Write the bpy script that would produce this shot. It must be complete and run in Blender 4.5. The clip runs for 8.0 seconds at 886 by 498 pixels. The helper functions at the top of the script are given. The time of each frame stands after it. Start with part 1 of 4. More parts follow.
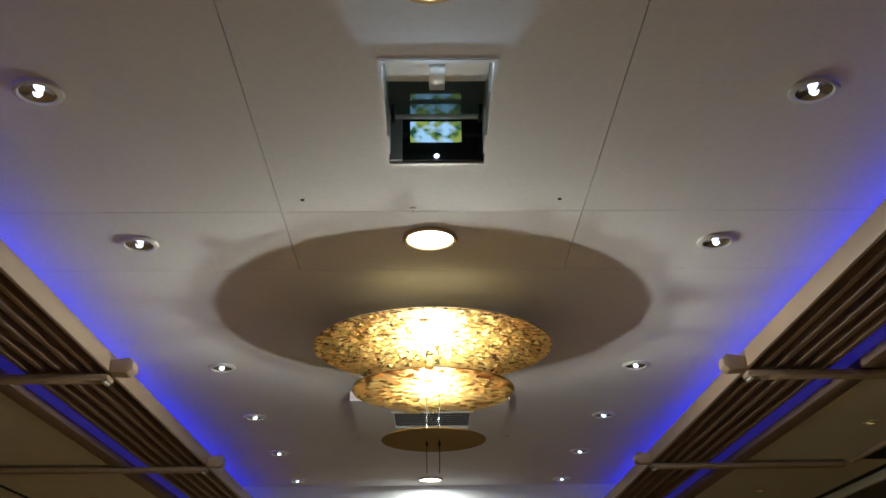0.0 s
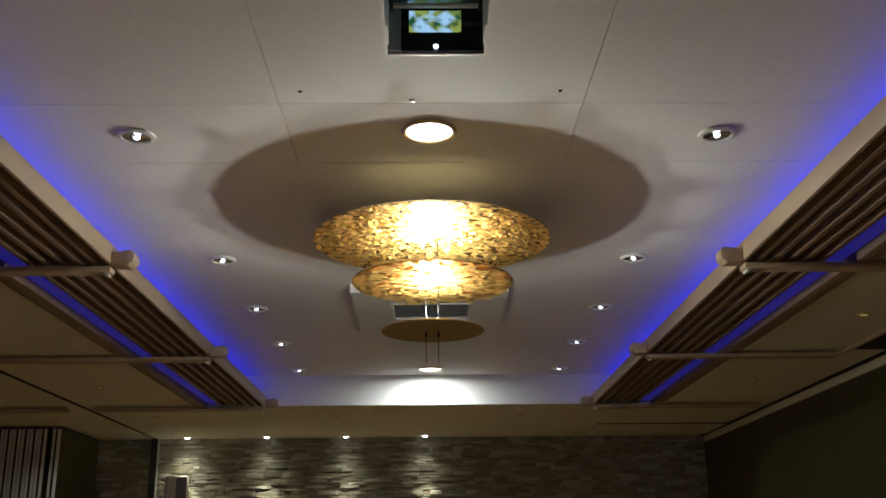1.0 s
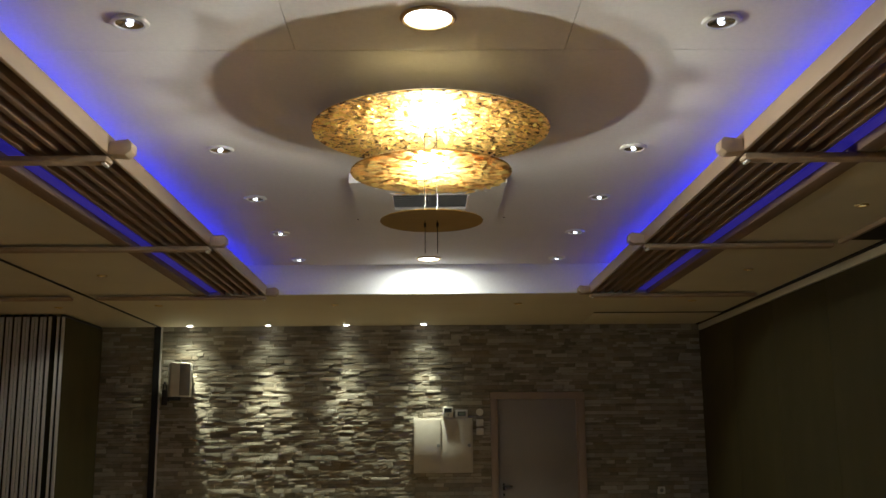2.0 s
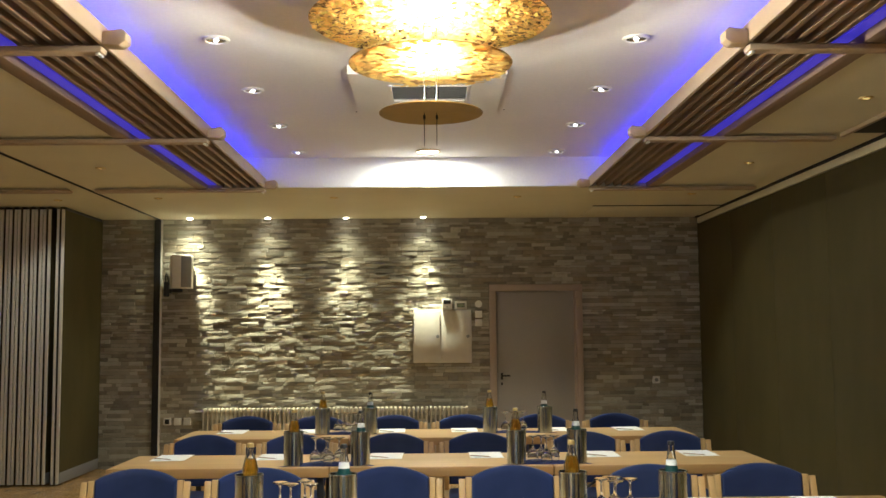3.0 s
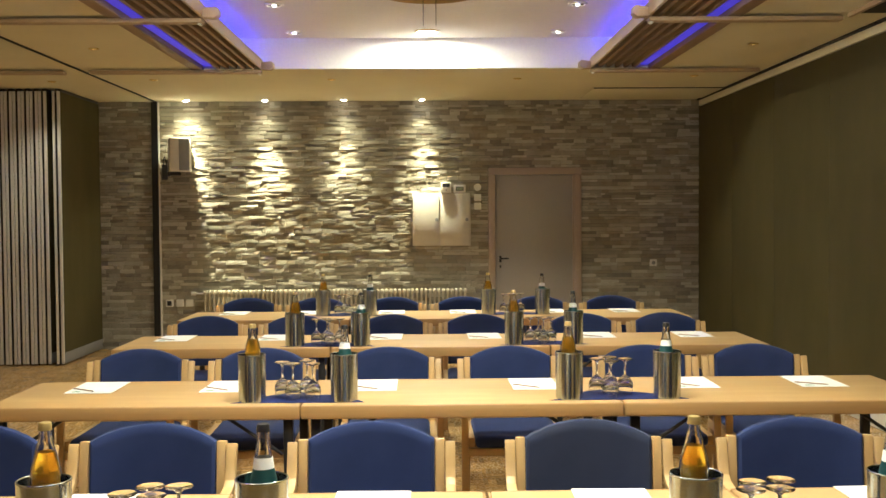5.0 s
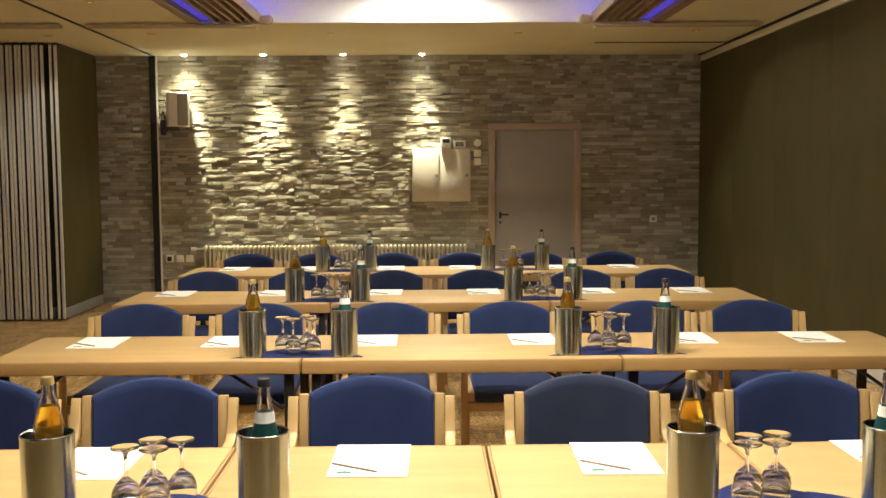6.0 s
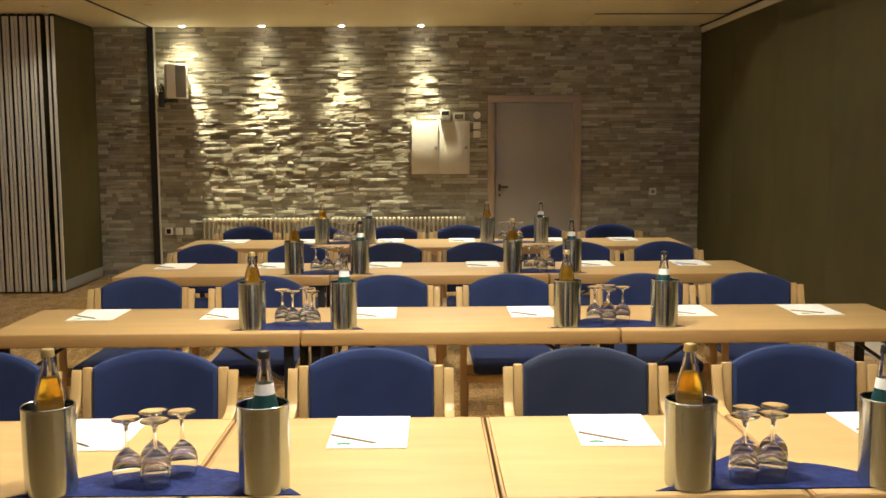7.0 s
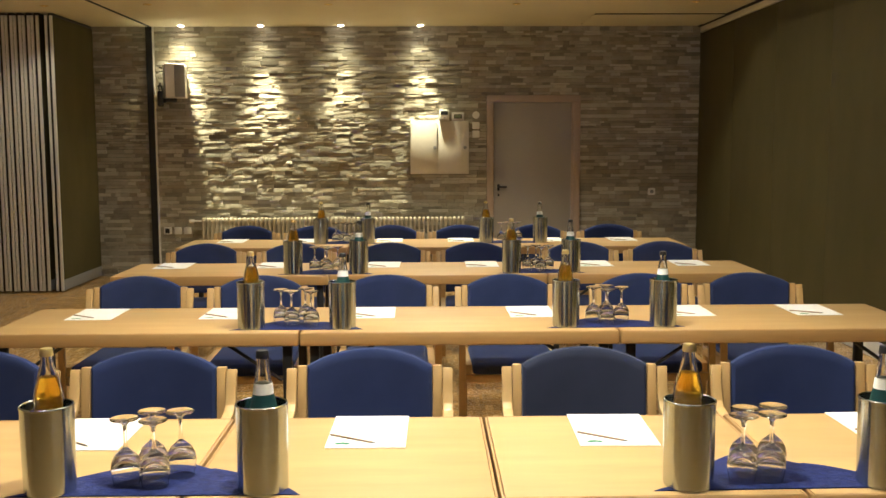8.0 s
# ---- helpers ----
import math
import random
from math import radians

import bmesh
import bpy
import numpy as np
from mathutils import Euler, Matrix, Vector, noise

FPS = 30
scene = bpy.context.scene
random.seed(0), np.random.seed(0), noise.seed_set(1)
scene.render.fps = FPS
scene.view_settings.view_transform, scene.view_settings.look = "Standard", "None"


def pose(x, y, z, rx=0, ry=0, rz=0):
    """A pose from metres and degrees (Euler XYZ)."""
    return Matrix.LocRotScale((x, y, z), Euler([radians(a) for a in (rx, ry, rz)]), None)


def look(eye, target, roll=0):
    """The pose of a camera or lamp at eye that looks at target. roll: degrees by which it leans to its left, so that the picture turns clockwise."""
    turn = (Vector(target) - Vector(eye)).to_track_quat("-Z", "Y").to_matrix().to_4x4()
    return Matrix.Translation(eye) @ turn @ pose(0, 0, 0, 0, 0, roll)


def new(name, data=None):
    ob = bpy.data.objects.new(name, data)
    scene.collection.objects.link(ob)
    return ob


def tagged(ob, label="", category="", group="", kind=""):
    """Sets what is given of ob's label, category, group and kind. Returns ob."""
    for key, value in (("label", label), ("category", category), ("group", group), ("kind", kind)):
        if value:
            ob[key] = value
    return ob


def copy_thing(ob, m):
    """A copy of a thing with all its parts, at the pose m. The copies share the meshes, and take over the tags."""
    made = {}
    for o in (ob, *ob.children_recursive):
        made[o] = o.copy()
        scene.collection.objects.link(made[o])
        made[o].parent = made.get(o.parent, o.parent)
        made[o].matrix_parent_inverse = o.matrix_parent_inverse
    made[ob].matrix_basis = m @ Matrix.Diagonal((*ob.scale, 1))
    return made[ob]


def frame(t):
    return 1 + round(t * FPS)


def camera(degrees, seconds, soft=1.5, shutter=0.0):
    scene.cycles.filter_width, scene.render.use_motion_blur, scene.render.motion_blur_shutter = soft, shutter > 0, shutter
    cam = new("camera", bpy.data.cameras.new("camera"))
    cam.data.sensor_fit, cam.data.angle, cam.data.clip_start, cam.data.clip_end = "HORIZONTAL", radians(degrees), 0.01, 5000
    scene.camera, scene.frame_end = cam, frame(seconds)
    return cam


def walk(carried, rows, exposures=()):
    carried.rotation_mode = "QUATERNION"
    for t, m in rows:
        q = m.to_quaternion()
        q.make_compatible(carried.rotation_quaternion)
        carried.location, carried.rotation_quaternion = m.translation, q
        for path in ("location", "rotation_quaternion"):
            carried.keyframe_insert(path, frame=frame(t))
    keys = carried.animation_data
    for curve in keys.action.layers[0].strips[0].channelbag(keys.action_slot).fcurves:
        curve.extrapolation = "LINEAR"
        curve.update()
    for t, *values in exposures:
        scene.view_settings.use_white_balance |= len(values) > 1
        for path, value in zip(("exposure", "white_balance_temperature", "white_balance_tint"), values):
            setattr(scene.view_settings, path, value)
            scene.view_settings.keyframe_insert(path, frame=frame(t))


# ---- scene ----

cam = camera(48.4, 8.0)
EYE = (0.0, 0.0, 1.536)
PATH = [
    (0.0, -0.64, 23.65, 0.58), (0.5, -0.67, 20.79, 0.58), (1.0, -0.70, 17.43, 0.55), (1.5, -0.75, 14.34, 0.53),
    (3.0, -0.83, 4.84, 0.43), (3.5, -0.85, 2.56, 0.42), (4.0, -0.86, 0.52, 0.44), (4.5, -0.88, -0.69, 0.41),
    (6.0, -0.90, -4.50, 0.32), (6.5, -0.93, -5.40, 0.29), (7.0, -0.94, -6.09, 0.28), (7.5, -0.95, -6.34, 0.27), (8.0, -1.00, -6.10, 0.22),
]
EXPOSURES = [(0.0, -1.82, 5050, 13), (1.0, -1.92, 5150, 13), (1.7, -1.78, 5200, 13), (2.8, -0.38, 5400, 12), (3.5, 0.14, 5450, 11), (4.0, 0.28, 5550, 11), (4.6, 0.33, 5650, 11), (6.0, 0.16, 5900, 14), (8.0, 0.07, 5950, 15)]
walk(cam, [(t, pose(*EYE, 90 + p, r, w)) for t, w, p, r in PATH], EXPOSURES)

# ---- plan, metres ----
BACK, RIGHT, LEFT, TRACK = 11.567, 3.19, -7.0, -3.15
LOW, HIGH = 2.88, 3.16            # side ceiling and raised ceiling
FRONT = -2.6                      # wall behind the camera
COVE = 9.07                       # back edge of the raised ceiling
IN_X, OUT_X = 1.495, 2.13          # slatted strip beside the raised ceiling

# ---- world and lamps ----
world = bpy.data.worlds.new("world")
scene.world = world
world.use_nodes = True
world.node_tree.nodes["Background"].inputs["Color"].default_value = (0.02, 0.02, 0.03, 1)
world.node_tree.nodes["Background"].inputs["Strength"].default_value = 0.2

WARM, WARMER = (1.0, 0.93, 0.66), (1.0, 0.88, 0.60)
BIG_SPOT, SMALL_SPOT, WALL_SPOT, BULB = 70.0, 39.0, 390.0, 180.0
COLUMN_Y = (2.517, 3.634, 5.34, 6.477, 7.61, 8.75)
COLUMN_X = 1.163
CENTRE_Y = (1.985, 3.595, 8.74)
SIDE_LAMPS = ((2.55, 5.6, 1.0), (2.585, 7.81, 1.0), (2.594, 9.58, 1.0), (-2.64, 7.91, 13), (-2.665, 9.71, 8), (-3.684, 9.8, 20), (0.888, 9.72, 4), (-0.932, 9.73, 4))
WALL_SPOTS = ((-2.76, 1.25), (-1.86, 1.15), (-0.955, 0.7), (-0.056, 0.85))
LAMP_X, LAMP_Y = 0.017, 4.52
BULB_Z = (2.788, 2.605)
HATCH_X = 0.028


def spot_lamp(name, at, to, power, degrees_wide, blend, colour, radius):
    d = bpy.data.lights.new(name, "SPOT")
    d.energy, d.spot_size, d.spot_blend, d.color, d.shadow_soft_size = power, radians(degrees_wide), blend, colour, radius
    ob = new(name, d)
    ob.matrix_world = look(at, to)
    return ob


for cy in COLUMN_Y:
    for sx in (-1, 1):
        spot_lamp("downlight_lamp", (sx * COLUMN_X, cy, HIGH - 0.02), (sx * COLUMN_X, cy + 0.001, 0), SMALL_SPOT, 95, 0.8, WARM, 0.04)
for cy in CENTRE_Y:
    d = bpy.data.lights.new("large_downlight_lamp", "AREA")
    d.shape, d.size, d.energy, d.color = "DISK", 0.16, BIG_SPOT, WARM
    d.spread = radians(176)
    new("large_downlight_lamp", d).location = (0.005, cy, HIGH - 0.018)
for wx, share in WALL_SPOTS:
    at = (wx, BACK - 0.235, LOW - 0.04)
    spot_lamp("wall_spot_lamp", at, (wx, BACK, 0.25), 1.4 * share * WALL_SPOT, 45, 1.0, (1.0, 0.90, 0.53), 0.03)
    spot_lamp("wall_spot_spill", at, (wx, BACK, 1.2), (0.15 if wx < -2.5 else 0.055) * WALL_SPOT, 104, 1.0, (1.0, 0.90, 0.53), 0.03)
for bz in BULB_Z:
    d = bpy.data.lights.new("bulb_lamp", "POINT")
    d.energy, d.color, d.shadow_soft_size = BULB, WARMER, 0.009
    new("bulb_lamp", d).location = (LAMP_X, LAMP_Y, bz)
    # added upward spot that only brightens the gold underside; the bulb has no reflector
    spot_lamp("bulb_reflector_lamp", (LAMP_X, LAMP_Y + 0.001, bz + 0.018), (LAMP_X, LAMP_Y, 3.1), (1.6 if bz > 2.7 else 0.8) * BULB, 142 if bz > 2.7 else 126, 0.4, WARMER, 0.012)
for sx, sy, power in SIDE_LAMPS:
    spot_lamp("side_lamp", (sx, sy, LOW - 0.02), (sx, sy + 0.001, 0), power, 120, 0.8, WARMER, 0.025)


spot_lamp("projector_lamp", (HATCH_X, 2.94, HIGH - 0.034), (HATCH_X, 2.2, HIGH), 95.0, 40, 0.35, (0.85, 1.0, 0.95), 0.004)


# ---- materials ----
def shader(name):
    m = bpy.data.materials.new(name)
    m.use_nodes = True
    t = m.node_tree
    return m, t, t.nodes["Principled BSDF"]


def node(t, kind, **values):
    n = t.nodes.new(kind)
    for key, value in values.items():
        n.inputs[key.replace("_", " ")].default_value = value
    return n


def coords(t, scale=(1, 1, 1), space="Object"):
    c = t.nodes.new("ShaderNodeTexCoord")
    m = t.nodes.new("ShaderNodeMapping")
    m.inputs["Scale"].default_value = scale
    t.links.new(c.outputs[space], m.inputs["Vector"])
    return m.outputs["Vector"]


def mix(t, a, b, fac, mode="MIX"):
    n = t.nodes.new("ShaderNodeMix")
    n.data_type, n.blend_type = "RGBA", mode
    for sock, value in ((n.inputs[6], a), (n.inputs[7], b), (n.inputs[0], fac)):
        if hasattr(value, "links"):
            t.links.new(value, sock)
        elif isinstance(value, (int, float)):
            sock.default_value = value
        else:
            sock.default_value = (*value, 1)
    return n.outputs[2]


def ramp(t, value, lo, hi):
    n = t.nodes.new("ShaderNodeMapRange")
    n.inputs[1].default_value, n.inputs[2].default_value = lo, hi
    t.links.new(value, n.inputs[0])
    return n.outputs[0]


def surface(name, dark, light, rough=0.6, metal=0.0, scale=(8, 8, 8), fine=6.0, bump=0.05, size=0.01, detail=4.0, per_object=0.0, per_island=0.0, rough_span=0.08, coat=0.0):
    """Two-scale mottled surface: broad tone between dark and light, fine grain in tone and relief."""
    m, t, p = shader(name)
    v = coords(t, scale)
    broad = node(t, "ShaderNodeTexNoise", Scale=1.0, Detail=detail)
    grain = node(t, "ShaderNodeTexNoise", Scale=fine, Detail=6.0)
    t.links.new(v, broad.inputs["Vector"])
    t.links.new(v, grain.inputs["Vector"])
    a = mix(t, dark, light, ramp(t, broad.outputs[0], 0.3, 0.7))
    mid = [0.5 * (x + y) for x, y in zip(dark, light)]
    colour = mix(t, a, mix(t, [x * 0.82 for x in mid], [min(1, x * 1.15) for x in mid], grain.outputs[0]), 0.45)
    if per_object or per_island:
        r = t.nodes.new("ShaderNodeObjectInfo").outputs["Random"] if per_object else t.nodes.new("ShaderNodeNewGeometry").outputs["Random Per Island"]
        amount = per_object or per_island
        k = node(t, "ShaderNodeMapRange", From_Min=0.0, From_Max=1.0, To_Min=1 - amount, To_Max=1 + amount)
        t.links.new(r, k.inputs[0])
        h = t.nodes.new("ShaderNodeHueSaturation")
        t.links.new(colour, h.inputs["Color"])
        t.links.new(k.outputs[0], h.inputs["Value"])
        colour = h.outputs["Color"]
    t.links.new(colour, p.inputs["Base Color"])
    rr = node(t, "ShaderNodeMapRange", To_Min=rough - rough_span, To_Max=min(1.0, rough + rough_span))
    t.links.new(grain.outputs[0], rr.inputs[0])
    t.links.new(rr.outputs[0], p.inputs["Roughness"])
    p.inputs["Metallic"].default_value = metal
    p.inputs["Coat Weight"].default_value = coat
    if bump:
        b = node(t, "ShaderNodeBump", Strength=bump, Distance=size)
        t.links.new(grain.outputs[0], b.inputs["Height"])
        t.links.new(b.outputs[0], p.inputs["Normal"])
    return m


def plain(name, colour, rough=0.5, metal=0.0):
    c = list(colour)
    return surface(name, [x * 0.93 for x in c], [min(1, x * 1.05) for x in c], rough, metal, (15, 15, 15), 8.0, 0.02, 0.002)


def glow(name, colour, strength):
    m, t, p = shader(name)
    p.inputs["Base Color"].default_value = (*colour, 1)
    p.inputs["Emission Color"].default_value = (*colour, 1)
    p.inputs["Emission Strength"].default_value = strength
    return m


def glass(name, colour, rough=0.0, ior=1.45):
    m, t, p = shader(name)
    p.inputs["Base Color"].default_value = (*colour, 1)
    p.inputs["Roughness"].default_value = rough
    p.inputs["IOR"].default_value = ior
    p.inputs["Transmission Weight"].default_value = 1.0
    return m


WHITE = surface("white_ceiling_paint", (0.72, 0.70, 0.68), (0.80, 0.78, 0.76), 0.75, 0, (1.2, 1.2, 1.2), 40, 0.03, 0.003)
CREAM = surface("cream_ceiling_board", (0.66, 0.61, 0.45), (0.74, 0.69, 0.52), 0.8, 0, (1.5, 1.5, 1.5), 60, 0.05, 0.003)
BEECH = surface("beech_wood", (0.435, 0.280, 0.114), (0.530, 0.360, 0.157), 0.55, 0, (2.2, 14, 14), 5, 0.03, 0.002, per_object=0.06)
BEECH.node_tree.nodes["Principled BSDF"].inputs["Specular IOR Level"].default_value = 0.3
BEECH_UP = surface("beech_bentwood", (0.475, 0.310, 0.124), (0.605, 0.413, 0.187), 0.38, 0, (16, 16, 2.5), 5, 0.03, 0.002, per_object=0.06, coat=0.2)
# same beech as the tops, darkened to carry the shade on the table fronts
SHADED_EDGE = surface("beech_edge_shaded", (0.37, 0.215, 0.078), (0.47, 0.29, 0.115), 0.45, 0, (2.0, 20, 30), 5, 0.04, 0.002, coat=0.2)
SLAT = surface("dark_wood_slat", (0.21, 0.140, 0.090), (0.30, 0.205, 0.135), 0.55, 0, (18, 1.2, 18), 4, 0.05, 0.003)
TRIM = surface("light_wood_trim", (0.36, 0.26, 0.165), (0.46, 0.345, 0.225), 0.5, 0, (10, 1.5, 10), 5, 0.04, 0.003)
GREY_CLOTH = surface("faded_blue_upholstery", (0.027, 0.034, 0.066), (0.037, 0.045, 0.085), 0.92, 0, (6, 6, 6), 60, 0.25, 0.002)
BLUE_CLOTH = surface("blue_wool_upholstery", (0.019, 0.030, 0.092), (0.030, 0.045, 0.130), 0.92, 0, (6, 6, 6), 60, 0.25, 0.002, per_object=0.05)
NAPKIN = surface("dark_blue_damask", (0.004, 0.008, 0.048), (0.027, 0.040, 0.175), 0.75, 0, (42, 42, 42), 3, 0.7, 0.004)
OLIVE = surface("olive_brown_fabric", (0.074, 0.064, 0.025), (0.100, 0.086, 0.036), 0.9, 0, (3, 3, 1.5), 120, 0.2, 0.002)
ALU = surface("anodised_aluminium", (0.66, 0.65, 0.62), (0.76, 0.75, 0.71), 0.45, 0.15, (30, 30, 2), 6, 0.02, 0.001)
STEEL = surface("brushed_steel", (0.47, 0.52, 0.53), (0.54, 0.59, 0.60), 0.18, 1.0, (3, 3, 90), 2, 0.002, 0.0002, rough_span=0.03)
for cloth in (BLUE_CLOTH, GREY_CLOTH):
    wool = cloth.node_tree.nodes["Principled BSDF"].inputs
    wool["Sheen Weight"].default_value = 0.22
    wool["Sheen Roughness"].default_value = 0.4
    wool["Sheen Tint"].default_value = (0.55, 0.65, 1.0, 1)
for cloth in (BLUE_CLOTH, GREY_CLOTH, NAPKIN, OLIVE):
    cloth.node_tree.nodes["Principled BSDF"].inputs["Specular IOR Level"].default_value = 0.15
brush = STEEL.node_tree.nodes.new("ShaderNodeTangent")
brush.direction_type, brush.axis = "RADIAL", "Z"
STEEL.node_tree.links.new(brush.outputs[0], STEEL.node_tree.nodes["Principled BSDF"].inputs["Tangent"])
STEEL.node_tree.nodes["Principled BSDF"].inputs["Anisotropic"].default_value = 0.95
STEEL.node_tree.nodes["Principled BSDF"].inputs["Anisotropic Rotation"].default_value = 0.25
BLACK = plain("black_metal", (0.018, 0.018, 0.02), 0.45, 0.2)
BLACK_RUBBER = plain("black_gasket", (0.012, 0.012, 0.012), 0.8)
DOOR_GREY = surface("grey_beige_door_laminate", (0.30, 0.28, 0.255), (0.35, 0.325, 0.295), 0.5, 0, (1.5, 1.5, 1.5), 50, 0.03, 0.001)
DOOR_FRAME = surface("brown_steel_frame_paint", (0.34, 0.265, 0.21), (0.39, 0.305, 0.24), 0.5, 0, (4, 4, 4), 40, 0.03, 0.001)
BOX_WHITE = plain("cream_sheet_metal", (0.62, 0.59, 0.52), 0.75)
BOX_WHITE.node_tree.nodes["Principled BSDF"].inputs["Specular IOR Level"].default_value = 0.12
PLASTIC = plain("white_plastic", (0.74, 0.72, 0.66), 0.4)
GREY_PLASTIC = plain("grey_plastic", (0.26, 0.26, 0.26), 0.5)
PAPER = plain("white_paper", (0.86, 0.86, 0.84), 0.8)
PENCIL = plain("pale_wood_pen", (0.34, 0.25, 0.18), 0.5)
GREEN_INK = plain("green_print", (0.03, 0.24, 0.12), 0.7)
RADIATOR = surface("cream_radiator_enamel", (0.36, 0.32, 0.235), (0.46, 0.41, 0.31), 0.45, 0, (5, 5, 5), 30, 0.03, 0.002)
CLEAR = glass("clear_glass", (0.97, 0.98, 0.97))
JUICE = glass("amber_juice", (1.0, 0.56, 0.03), 0.12, 1.34)
JUICE.node_tree.nodes["Principled BSDF"].inputs["Transmission Weight"].default_value = 0.72
TEAL = plain("teal_label", (0.005, 0.05, 0.05), 0.5)
CAP_GOLD = plain("gold_cap", (0.66, 0.50, 0.20), 0.35, 0.7)
CHROME = plain("polished_reflector", (0.62, 0.63, 0.64), 0.18, 1.0)
LIGHT_WHITE = glow("lit_lamp_white", (1.0, 0.95, 0.85), 25)
LIGHT_SMALL = glow("lit_lamp_small", (1.0, 0.96, 0.88), 12)
LIGHT_SPOT = glow("lit_spot_bulb", (1.0, 0.88, 0.62), 42)
LIGHT_DIM = glow("dim_lamp_yellow", (1.0, 0.72, 0.25), 1.6)
BULB_GLOW = glow("lit_bulb", (1.0, 0.80, 0.50), 120)
LED = glow("blue_led_strip", (0.06, 0.045, 1.0), 27)
# weak emission standing in for blue light falling inside the outer channel
CHANNEL_GLOW = glow("blue_channel_glow", (0.11, 0.08, 1.0), 0.3)


def gold_material(name, bare, patch, crinkle, rough):
    """Crinkled gold leaf: bright metal with flakes lying at different tilts and some bare brown."""
    m, t, p = shader(name)
    v = coords(t, (1, 1, 1))
    warp = node(t, "ShaderNodeTexNoise", Scale=22.0, Detail=4.0)
    t.links.new(v, warp.inputs["Vector"])
    vv = mix(t, v, warp.outputs["Color"], 0.035)
    cells = node(t, "ShaderNodeTexVoronoi", Scale=42.0)
    t.links.new(vv, cells.inputs["Vector"])
    n2 = node(t, "ShaderNodeTexNoise", Scale=patch, Detail=3.0, Distortion=0.6)
    t.links.new(v, n2.inputs["Vector"])
    fine = node(t, "ShaderNodeTexNoise", Scale=120.0, Detail=3.0)
    t.links.new(v, fine.inputs["Vector"])
    tone = mix(t, bare, (1.0, 0.70, 0.24), ramp(t, n2.outputs[0], 0.43, 0.53))
    tone = mix(t, tone, (0.75, 0.42, 0.10), ramp(t, fine.outputs[0], 0.5, 0.75))
    t.links.new(tone, p.inputs["Base Color"])
    p.inputs["Metallic"].default_value = 1.0
    p.inputs["Roughness"].default_value = rough
    b = node(t, "ShaderNodeBump", Strength=crinkle, Distance=0.02)
    hgt = mix(t, cells.outputs["Color"], warp.outputs["Color"], 0.5)
    t.links.new(hgt, b.inputs["Height"])
    t.links.new(b.outputs[0], p.inputs["Normal"])
    return m


GOLD = gold_material("gold_leaf", (0.07, 0.03, 0.005), 30.0, 1.0, 0.45)
GOLD_SMOOTH = gold_material("gold_leaf_smooth", (0.42, 0.22, 0.04), 16.0, 0.35, 0.36)
GOLD_FLAKE = surface("gold_leaf_flakes", (0.94, 0.57, 0.12), (1.0, 0.79, 0.28), 0.42, 1.0, (20, 20, 20), 4, 0.1, 0.003, per_island=0.25)
# pale diffuse gold for the added layers that bounce light upwards
GOLD_BOUNCE = surface("gold_bounce_layer", (0.72, 0.55, 0.24), (0.82, 0.64, 0.30), 0.5, 0.0, (8, 8, 8), 8, 0.1, 0.003)
GOLD_DULL = surface("matt_gold_leaf", (0.30, 0.195, 0.035), (0.42, 0.28, 0.06), 0.5, 0.9, (6, 6, 6), 8, 0.2, 0.004)


def stone_material(name, random_socket):
    m, t, p = shader(name)
    v = coords(t, (1, 1, 1))
    broad = node(t, "ShaderNodeTexNoise", Scale=9.0, Detail=5.0)
    grain = node(t, "ShaderNodeTexNoise", Scale=70.0, Detail=6.0)
    for n in (broad, grain):
        t.links.new(v, n.inputs["Vector"])
    if random_socket == "object":
        r = t.nodes.new("ShaderNodeObjectInfo").outputs["Random"]
    else:
        r = t.nodes.new("ShaderNodeNewGeometry").outputs["Random Per Island"]
    cr = t.nodes.new("ShaderNodeValToRGB")
    el = cr.color_ramp.elements
    el[0].position, el[0].color = 0.0, (0.10, 0.088, 0.058, 1)
    el[1].position, el[1].color = 1.0, (0.58, 0.535, 0.42, 1)
    for pos, c in ((0.25, (0.25, 0.232, 0.170)), (0.5, (0.38, 0.35, 0.265)), (0.68, (0.22, 0.175, 0.10)), (0.82, (0.46, 0.44, 0.36))):
        e = el.new(pos)
        e.color = (*c, 1)
    t.links.new(r, cr.inputs[0])
    c = mix(t, cr.outputs[0], mix(t, (0.20, 0.165, 0.11), (0.50, 0.46, 0.38), ramp(t, broad.outputs[0], 0.3, 0.7)), 0.25)
    c = mix(t, c, mix(t, (0.14, 0.12, 0.09), (0.50, 0.47, 0.42), grain.outputs[0]), 0.2)
    t.links.new(c, p.inputs["Base Color"])
    p.inputs["Roughness"].default_value = 0.85
    b = node(t, "ShaderNodeBump", Strength=0.7, Distance=0.012)
    hh = mix(t, grain.outputs["Color"], broad.outputs["Color"], 0.5)
    t.links.new(hh, b.inputs["Height"])
    t.links.new(b.outputs[0], p.inputs["Normal"])
    return m


STONE = stone_material("split_slate", "object")
STONE_REST = stone_material("split_slate_rest", "island")
PARQUET = surface("oak_mosaic_parquet", (0.46, 0.275, 0.095), (0.66, 0.43, 0.17), 0.27, 0, (5, 5, 5), 12, 0.03, 0.001, per_object=0.32, coat=0.3)
PARQUET_REST = surface("oak_mosaic_parquet_rest", (0.46, 0.275, 0.095), (0.66, 0.43, 0.17), 0.27, 0, (5, 5, 5), 12, 0.03, 0.001, per_island=0.32, coat=0.3)


